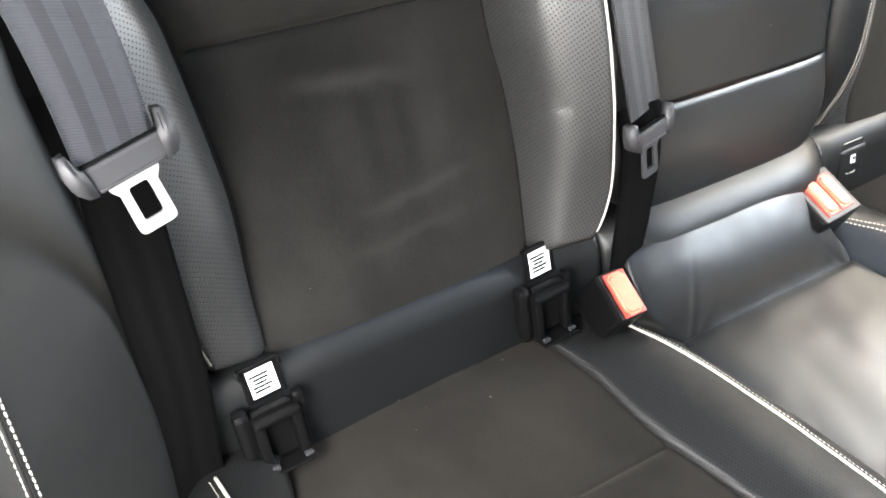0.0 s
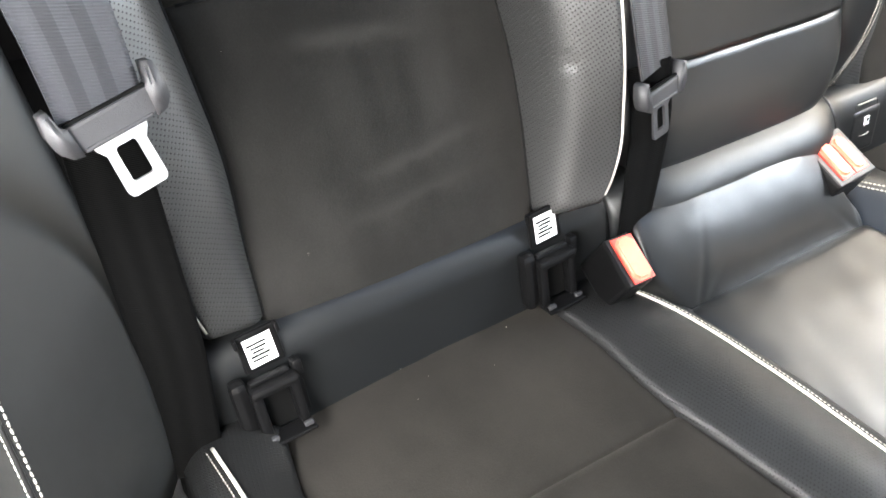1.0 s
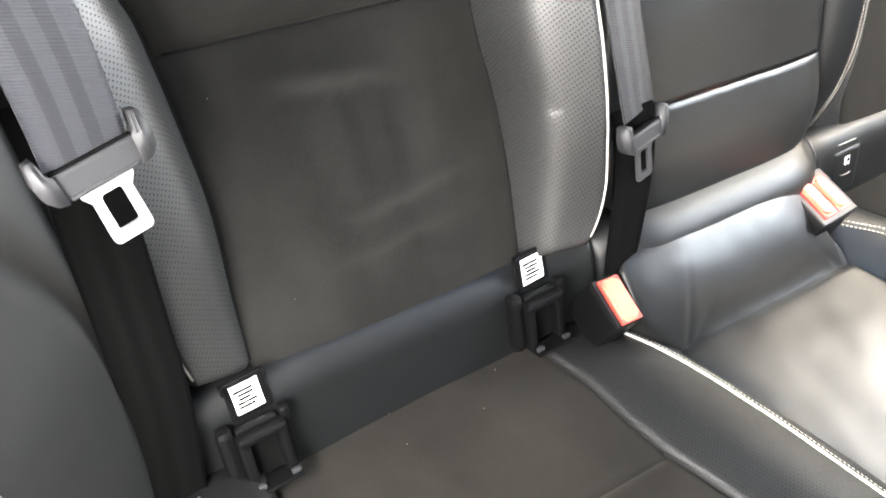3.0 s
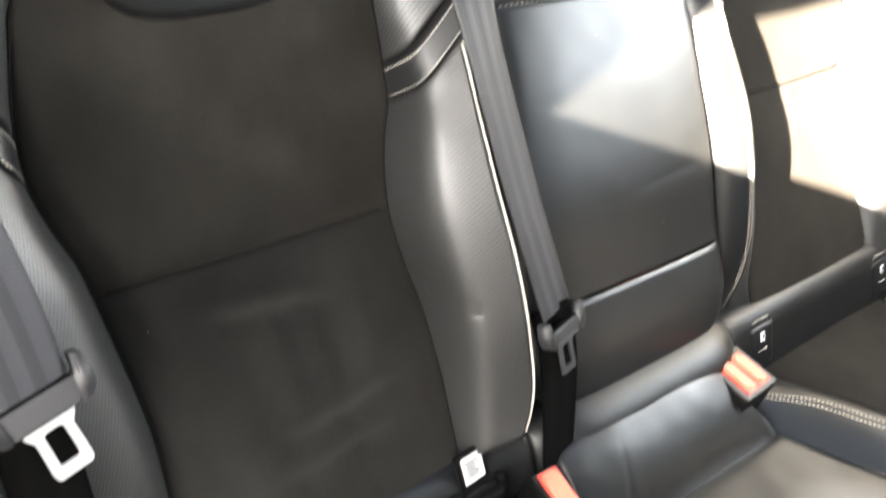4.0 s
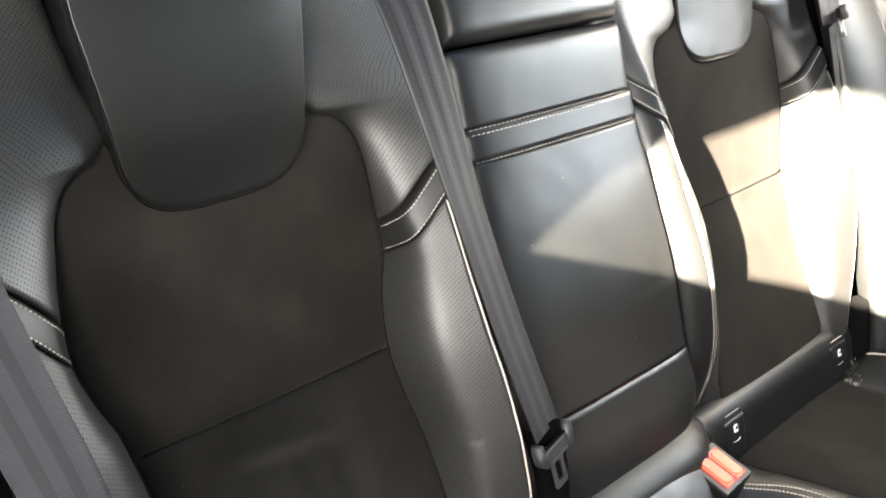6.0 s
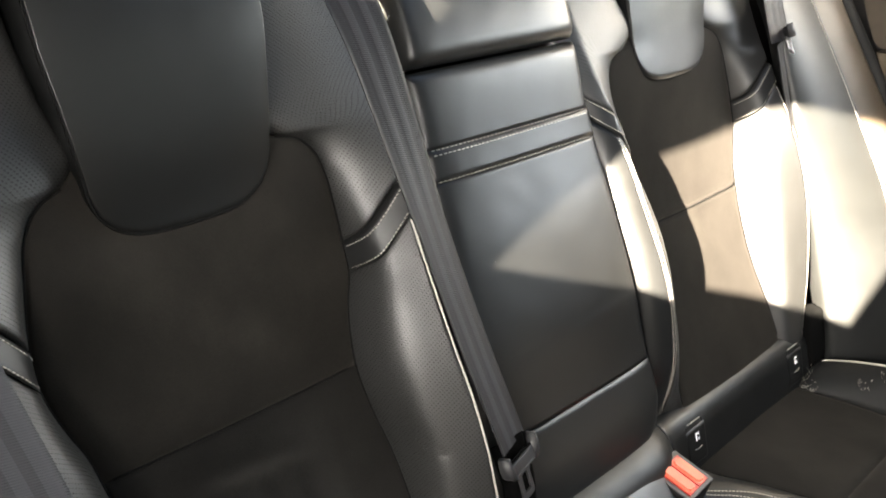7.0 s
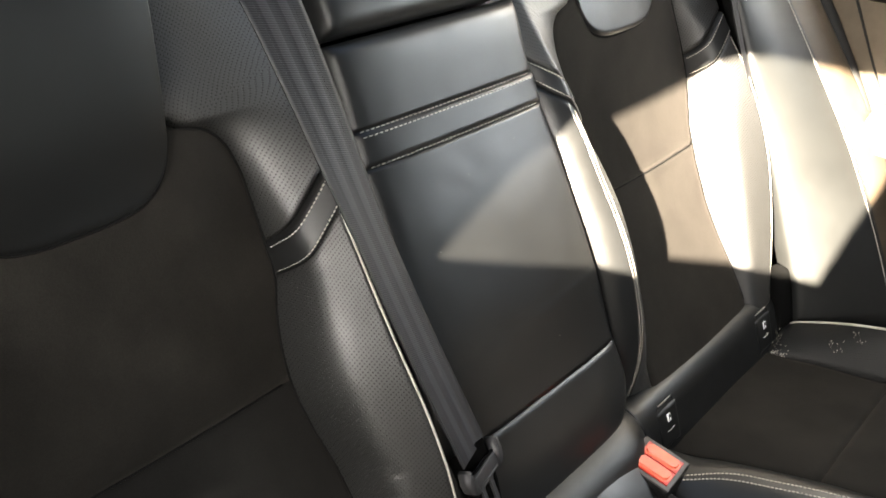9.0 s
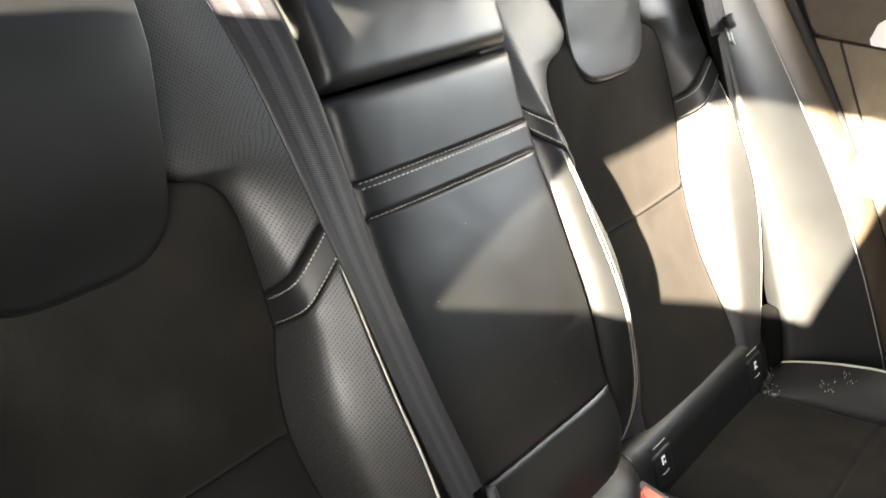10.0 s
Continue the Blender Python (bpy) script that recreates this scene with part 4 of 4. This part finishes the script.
# ---- seat belts ----
def ribbon(name, pts, width, mat, parent, label="", facing=None, twist=0.0, over=1.0):
    pts = resample(np.asarray(pts, float), 0.006)
    n = len(pts)
    tan = np.gradient(pts, axis=0)
    tan /= np.linalg.norm(tan, axis=1)[:, None]
    face = np.asarray(OUT if facing is None else facing, float)
    side = np.cross(tan, face)
    side /= np.linalg.norm(side, axis=1)[:, None]
    nor = np.cross(side, tan)
    cols = np.linspace(-0.5, 0.5, 13)
    ang = twist * np.clip(np.linspace(0, 1, n) / over, 0, 1)
    s2 = np.cos(ang)[:, None] * side + np.sin(ang)[:, None] * nor
    n2 = np.cos(ang)[:, None] * nor - np.sin(ang)[:, None] * side
    run = np.arange(n) * 0.006
    verts, uvs = [], []
    for layer in (0.0, -0.0013):
        verts.append(pts[:, None] + width * cols[None, :, None] * s2[:, None] + (layer + 0.0016 * (0.25 - cols ** 2)[None, :, None]) * n2[:, None])
        uvs.append(np.stack(np.broadcast_arrays(width * cols[None, :], run[:, None]), -1))
    v, uv = np.concatenate([a.reshape(-1, 3) for a in verts]), np.concatenate([a.reshape(-1, 2) for a in uvs])
    k, faces = len(cols), []
    for i in range(n - 1):
        for j in range(k - 1):
            a = i * k + j
            faces.append((a, a + 1, a + k + 1, a + k))
            b = a + n * k
            faces.append((b, b + k, b + k + 1, b + 1))
        for j in (0, k - 1):
            a, b = i * k + j, i * k + j + n * k
            faces.append((a, a + k, b + k, b))
    return mesh_object(name, v, faces, mat, parent, label, uv)


def spline(pts, n=60):
    pts = np.asarray(pts, float)
    t = np.arange(len(pts), dtype=float)
    fs = [smooth_curve(*zip(t, pts[:, i])) for i in range(3)]
    k = np.linspace(0, t[-1], n)
    return np.stack([f(k) for f in fs], 1)


def extruded(bm, outer, hole, thick, m, bevel=0.001):
    """A flat plate of that outline, with a hole of as many corners or none."""
    vo = [[bm.verts.new((x, y, z)) for x, y in outer] for z in (-thick / 2, thick / 2)]
    n = len(outer)
    fresh = vo[0] + vo[1]
    for i in range(n):
        bm.faces.new((vo[0][i], vo[0][(i + 1) % n], vo[1][(i + 1) % n], vo[1][i]))
    if hole:
        vh = [[bm.verts.new((x, y, z)) for x, y in hole] for z in (-thick / 2, thick / 2)]
        fresh += vh[0] + vh[1]
        for i in range(n):
            j = (i + 1) % n
            bm.faces.new((vh[0][j], vh[0][i], vh[1][i], vh[1][j]))
            bm.faces.new((vo[1][i], vo[1][j], vh[1][j], vh[1][i]))
            bm.faces.new((vo[0][j], vo[0][i], vh[0][i], vh[0][j]))
    else:
        bm.faces.new(vo[1])
        bm.faces.new(vo[0][::-1])
    if bevel:
        sharp = [e for e in bm.edges if len(e.link_faces) == 2 and e.calc_face_angle() > 0.6]
        bmesh.ops.bevel(bm, geom=sharp, offset=bevel, segments=2, affect='EDGES', profile=0.6)
    bmesh.ops.transform(bm, matrix=m, verts=bm.verts)
    return bm


def latch_plate(parent, m, metal, scale=1.0):
    """A latch plate: moulded grip with two horns and a steel tongue with a slot, hanging along local -y."""
    m = m @ Matrix.Scale(scale, 4)
    bar = part("bar", block(bmesh.new(), m @ Matrix.Translation((0, -0.0015, 0.0015)), (0.052, 0.0165, 0.008), 0.0024), GREY_PLASTIC, parent, "flat grey bar of the grip")
    # Solid dark block where the slot would be in shade.
    part("slot", block(bmesh.new(), m @ Matrix.Translation((0, 0.0068, 0.0022)), (0.047, 0.0030, 0.0030), 0.0008), DARK, parent, "dark block standing in for the shaded webbing slot")
    for k in (-1, 1):
        ear = [(0.0215, -0.0098), (0.0275, -0.0085), (0.0320, -0.0030), (0.0335, 0.0060), (0.0318, 0.0175), (0.0268, 0.0185), (0.0252, 0.0085), (0.0225, 0.0060)]
        outline = [(k * x, y) for x, y in ear][::k]
        horn = part("horn", extruded(bmesh.new(), outline, None, 0.0125, m @ Matrix.Translation((0, 0, 0.0015)), 0.0026), GREY_PLASTIC, parent, "raised moulded end of the grip")
        for poly in horn.data.polygons:
            poly.use_smooth = True
        for dx in (0.0262, 0.0285):
            part("rib", block(bmesh.new(), m @ Matrix.Translation((k * dx, 0.0115, 0.0078)) @ pose(0, 0, 0, 0, 0, -6 * k), (0.0008, 0.0100, 0.0010), 0.0003), GREY_PLASTIC, horn)
    part("lip", block(bmesh.new(), m @ Matrix.Translation((0, -0.0082, 0.0040)), (0.040, 0.0024, 0.0050), 0.0010), GREY_PLASTIC, bar, "rounded lower lip of the bar")
    outer = [(-0.0165, -0.006), (0.0165, -0.006), (0.0150, -0.013), (0.0115, -0.018), (0.0120, -0.0395), (0.0117, -0.0420), (0.0106, -0.0438), (0.0088, -0.0445), (-0.0088, -0.0445), (-0.0106, -0.0438), (-0.0117, -0.0420), (-0.0120, -0.0395), (-0.0115, -0.018), (-0.0150, -0.013)]
    hole = [(-0.0045, -0.0155), (0.0045, -0.0155), (0.0058, -0.0165), (0.0062, -0.019), (0.0062, -0.0350), (0.0060, -0.0361), (0.0055, -0.0368), (0.0047, -0.0371), (-0.0047, -0.0371), (-0.0055, -0.0368), (-0.0060, -0.0361), (-0.0062, -0.0350), (-0.0062, -0.019), (-0.0058, -0.0165)]
    part("tongue", extruded(bmesh.new(), outer, hole, 0.0026, m, 0.0006), metal, parent, "slotted metal tongue")


def belt_near():
    g = thing("seat_belt", "grey striped seat belt hanging beside the seat with steel tongue", "seat belt", "seat belts")
    top = [(-0.115, 0.085, 0.90), (-0.092, 0.038, 0.76), (-0.0785, 0.010, 0.680), (-0.073, 0.000, 0.630), (-0.072, -0.002, 0.612)]
    ribbon("webbing", spline(top), 0.047, WEB_LIT, g, "woven grey webbing", (0.15, -0.9, 0.35))
    low = [(-0.074, 0.002, 0.612), (-0.072, 0.018, 0.54), (-0.069, 0.016, 0.47), (-0.068, -0.010, 0.38), (-0.074, -0.035, 0.31), (-0.078, -0.05, 0.27)]
    ribbon("lap_webbing", spline(low), 0.047, WEB_SHADED, g, "lower webbing with its shade painted in as black", (0.2, -0.9, -0.2), -0.5)
    m = Matrix.Translation((-0.069, -0.004, 0.611)) @ Matrix(((1, 0, 0, 0), (0, 0.45, -0.893, 0), (0, 0.893, 0.45, 0), (0, 0, 0, 1))) @ pose(0, 0, 0, 0, 6, 12)
    latch_plate(g, m, STEEL)
    return g


belt_near()


def belt_centre():
    g = thing("seat_belt", "grey centre seat belt in a shaded tone, lying over the bolster edge", "seat belt", "seat belts")
    tilt = OUT - np.array((0.35, 0, 0))
    top = [(0.298, 0.70, -0.004), (0.304, 0.61, 0.024), (0.316, 0.53, 0.025), (0.330, 0.42, 0.024), (0.349, 0.295, 0.023), (0.370, 0.168, 0.026)]
    ribbon("webbing", spline([seat_point(*p) for p in top]), 0.047, WEB, g, "woven grey webbing", OUT - np.array((0.42, 0, 0)), 0.66, 0.55)
    low = [(0.364, 0.175, 0.022), (0.372, 0.125, 0.018), (0.364, 0.07, 0.018), (0.352, 0.02, 0.02), (0.348, -0.02, 0.02)]
    ribbon("lap_webbing", spline([seat_point(*p) for p in low]), 0.040, WEB_SHADED, g, "lower webbing with its shade painted in as black", tilt, 0.5)
    latch_plate(g, seat_matrix(0.3690, 0.152, 0.030, 4) @ pose(0, 0, 0, 0, 14, 0), GREY_PLASTIC, 0.95)
    return g


belt_centre()


def belt_far():
    g = thing("seat_belt", "far seat belt parked in its clip with latch plate", "seat belt", "seat belts")
    top = [(1.066, 0.25, 0.95), (1.063, 0.20, 0.87), (1.059, 0.165, 0.80), (1.059, 0.15, 0.77)]
    ribbon("webbing", spline(top), 0.047, WEB, g, "woven grey webbing", (-0.08, -1.0, 0.1))
    low = [(1.059, 0.150, 0.77), (1.068, 0.125, 0.70), (1.080, 0.098, 0.63), (1.092, 0.085, 0.57)]
    ribbon("lap_webbing", spline(low), 0.047, WEB, g, "lower webbing", (0.30, -1.0, 0.1))
    latch_plate(g, Matrix.Translation((1.066, 0.150, 0.785)) @ Matrix(((0.97, 0, -0.24, 0), (-0.22, 0.38, -0.90, 0), (0.09, 0.92, 0.36, 0), (0, 0, 0, 1))) @ pose(0, 0, 0, 0, 58, 12), STEEL, 0.75)
    return g


belt_far()


# ---- padded side panels beside the seats ----
def side_panel(sign, label):
    g = thing("side_panel", label, "side trim", "padded side panels")
    outer = smooth_curve((0.24, -0.185), (0.28, -0.168), (0.35, -0.136), (0.45, -0.085), (0.57, -0.012), (0.68, 0.068), (0.80, 0.160), (0.95, 0.28))
    inner = smooth_curve((0.24, -0.045), (0.35, -0.015), (0.45, 0.026), (0.57, 0.080), (0.68, 0.128), (0.80, 0.180), (0.95, 0.29)) if sign < 0 else smooth_curve((0.24, -0.055), (0.35, -0.030), (0.45, 0.010), (0.57, 0.062), (0.68, 0.115), (0.80, 0.175), (0.95, 0.29))

    def X(rel):
        return CENTRE + sign * rel

    def f(u, v):
        z = 0.26 + 0.66 * v
        yi, yo = inner(z), outer(z)
        k = np.clip(u, 0, 1)
        w = np.clip((u - 1) / 0.3, 0, 1)
        start = (0.584 + 0.016 * np.clip((z - 0.46) / 0.14, 0, 1)) if sign < 0 else 0.568
        rel = start + (0.675 - start) * k ** (0.96 if sign < 0 else 1.1) + 0.014 * w
        y = yi + (yo - yi) * k - (-0.002 if sign < 0 else 0.010) * np.sin(math.pi * k ** 0.8) + 0.018 * w ** 1.4
        return np.stack(np.broadcast_arrays(X(rel), y, z), -1)
    us = np.concatenate([np.linspace(0, 1, 25), 1 + np.linspace(0.05, 0.3, 6)])
    out = np.array((-sign * 0.6, -0.75, 0.28))
    _, sam = patch("panel", f, 0, 60, LEATHER_PANEL, g, "", (0.01, 0, 0.01, 0), 0.006, 0.03, out, us=us)
    line = np.linspace(0.05, 0.98, 140)
    for u in (0.965, 1.06):
        stitching(sam(np.full_like(line, u), line), out, g, pitch=0.0052, length=0.0042, r=0.0008, lift=0.0005)
    tube("seam_cord", sam(np.full_like(line, 1.02), line), 0.0016, LEATHER, g, "raised seam along the panel edge")
    # dark patch filling the gap at the panel's foot, for a shaded belt slot
    if sign < 0:
        return g
    def slot(u, v):
        z = 0.272 + 0.112 * v
        return np.stack(np.broadcast_arrays(X(0.540 + 0.034 * u), inner(z) + 0.012 - 0.010 * u, z), -1)
    patch("belt_slot", slot, 6, 10, DARK, g, "black patch standing in for the shaded belt outlet", (0.003, 0.003, 0.003, 0.003), 0.002, 0.02, (0, -1, 0))
    return g


side_panel(-1, "smooth charcoal leather side panel beside the seat")
side_panel(1, "sunlit smooth leather side panel with stitched edge")


# ---- far door opening: sill trim, seal and door card ----
def far_door():
    jamb = thing("door_jamb", "dark taupe trim of the rear door opening", "door jamb", kind="structure")
    edge = smooth_curve((0.10, -0.24), (0.28, -0.150), (0.45, -0.070), (0.57, 0.004), (0.68, 0.086), (0.80, 0.180), (1.0, 0.33))

    def f(u, v):
        z = 0.10 + 0.95 * v
        return np.stack(np.broadcast_arrays(1.186 + 0.080 * u, edge(z) - 0.022 * u - 0.008 * np.sin(math.pi * u), z), -1)
    patch("trim", f, 12, 40, TRIM, jamb, "", (0.004, 0.006, 0, 0), 0.004, 0.05, (-0.6, -0.8, 0.0))
    z = np.linspace(0.12, 1.02, 60)
    tube("seal", np.stack([np.full_like(z, 1.277), edge(z) - 0.020 + 0.014 * np.clip((0.70 - z) / 0.15, 0, 1), z], 1), 0.010, RUBBER, jamb, "black rubber door seal", 12)
    door = thing("door_far", "closed taupe rear door card with armrest", "car door", kind="structure")

    def card(name, outline, x0, thick, mat, label, bevel=0.004):
        """A panel of the door, its outline given as (y, z)."""
        m = Matrix(((0, 0, -1, x0), (1, 0, 0, 0), (0, 1, 0, 0), (0, 0, 0, 1)))
        return part(name, extruded(bmesh.new(), outline, None, thick, m, bevel), mat, door, label)
    card("lower_card", [(-0.75, 0.10), (-0.22, 0.10), (-0.135, 0.28), (-0.062, 0.42), (0.020, 0.590), (0.058, 0.664), (0.098, 0.732), (-0.75, 0.745)], 1.318, 0.05, TRIM_LIGHT, "light taupe lower door card")
    card("upper_card", [(-0.75, 0.752), (0.075, 0.739), (0.095, 0.742), (0.105, 0.750), (0.128, 0.790), (0.155, 0.845), (-0.75, 0.86)], 1.316, 0.060, TRIM, "dark taupe upper door trim", 0.007)
    card("seam_strip", [(0.058, 0.736), (0.062, 0.736), (0.010, 0.640), (-0.043, 0.55), (-0.046, 0.55), (0.007, 0.640)], 1.2925, 0.004, RUBBER, "dark joint in the door card", 0.0005)
    bm = bmesh.new()
    block(bm, pose(1.272, -0.27, 0.555, 0, 0, 0), (0.085, 0.52, 0.065), 0.024)
    part("armrest", bm, TRIM_LIGHT, door, "rounded padded armrest")
    card("handle_recess", [(-0.09, 0.742), (0.012, 0.740), (0.016, 0.748), (0.010, 0.772), (0.000, 0.782), (-0.09, 0.784)], 1.2845, 0.006, STEEL, "bright door handle recess", 0.002)


far_door()


# ---- crumbs caught in the perforations of the far cushion ----
def crumbs():
    rng = random.Random(7)
    verts, faces = [], []
    for cx, cy, wide, deep, many in ((1.004, -0.050, 0.008, 0.012, 34), (1.022, -0.037, 0.010, 0.006, 13), (1.025, -0.118, 0.005, 0.011, 11), (1.036, -0.141, 0.005, 0.010, 9)):
        for _ in range(many):
            row = round((cy + rng.uniform(-deep, deep)) / 0.0032)
            x, y = round((cx + rng.uniform(-wide, wide)) / 0.0036) * 0.0036 + 0.0018 * (row % 2), row * 0.0032
            k = min(max((x - 0.866 - 0.140) / 0.045, 0.0), 1.0)
            z = cushion_z(y) + 0.003 + (0.030 + 0.32 * max(-0.05 - y, 0)) * k ** 1.2 + 0.008 * math.sin(math.pi * k)
            r, n0 = rng.uniform(0.00025, 0.0005), len(verts)
            verts += [(x - r, y - r, z), (x + r, y - r, z), (x + r, y + r, z), (x - r, y + r, z), (x, y, z + r), (x, y, z - 0.004)]
            faces += [(n0, n0 + 1, n0 + 4), (n0 + 1, n0 + 2, n0 + 4), (n0 + 2, n0 + 3, n0 + 4), (n0 + 3, n0, n0 + 4), (n0 + 1, n0, n0 + 5), (n0 + 2, n0 + 1, n0 + 5), (n0 + 3, n0 + 2, n0 + 5), (n0, n0 + 3, n0 + 5)]
    tagged(mesh_object("crumbs", verts, faces, PIPING, smooth=False), "pale crumbs scattered on the leather cushion bolster", "crumbs", kind="stuff")


crumbs()


# ---- lint on the backrests and cushions ----
def lint():
    rng = random.Random(11)
    verts, faces = [], []
    spots = []
    for _ in range(9):
        v = rng.uniform(0.18, 0.42)
        spots.append(seat_point(CENTRE + rng.uniform(-0.08, 0.08), v, float(np.interp(v, (0.16, 0.25, 0.35, 0.45), (0.002, 0.002, -0.006, -0.016)))))
    for _ in range(10):
        a, v = rng.uniform(-0.8, 0.8), rng.uniform(0.08, 0.45)
        spots.append(seat_point(0.134 + a * INSERT_W(v), v, INSERT_D(v) + 0.006 * math.cos(a * 1.3) - 0.004))
    spots += [np.array((0.134 + rng.uniform(-0.12, 0.12), y, cushion_z(y) + 0.0005)) for y in (rng.uniform(-0.3, -0.04) for _ in range(9))]
    for p in spots:
        r, n0 = rng.uniform(0.0002, 0.0005), len(verts)
        verts += [tuple(p + np.array(o) * r) for o in ((-1, 0, 0), (1, 0, 0.3), (0, -1, 0), (0, 1, 0), (0, 0, 1), (0, 0, -1))]
        faces += [(n0 + i, n0 + j, n0 + k) for i, j, k in ((0, 2, 4), (2, 1, 4), (1, 3, 4), (3, 0, 4), (2, 0, 5), (1, 2, 5), (3, 1, 5), (0, 3, 5))]
    tagged(mesh_object("lint", verts, faces, PIPING, smooth=False), "tiny pale lint specks scattered over the seats", "lint", kind="stuff")


lint()
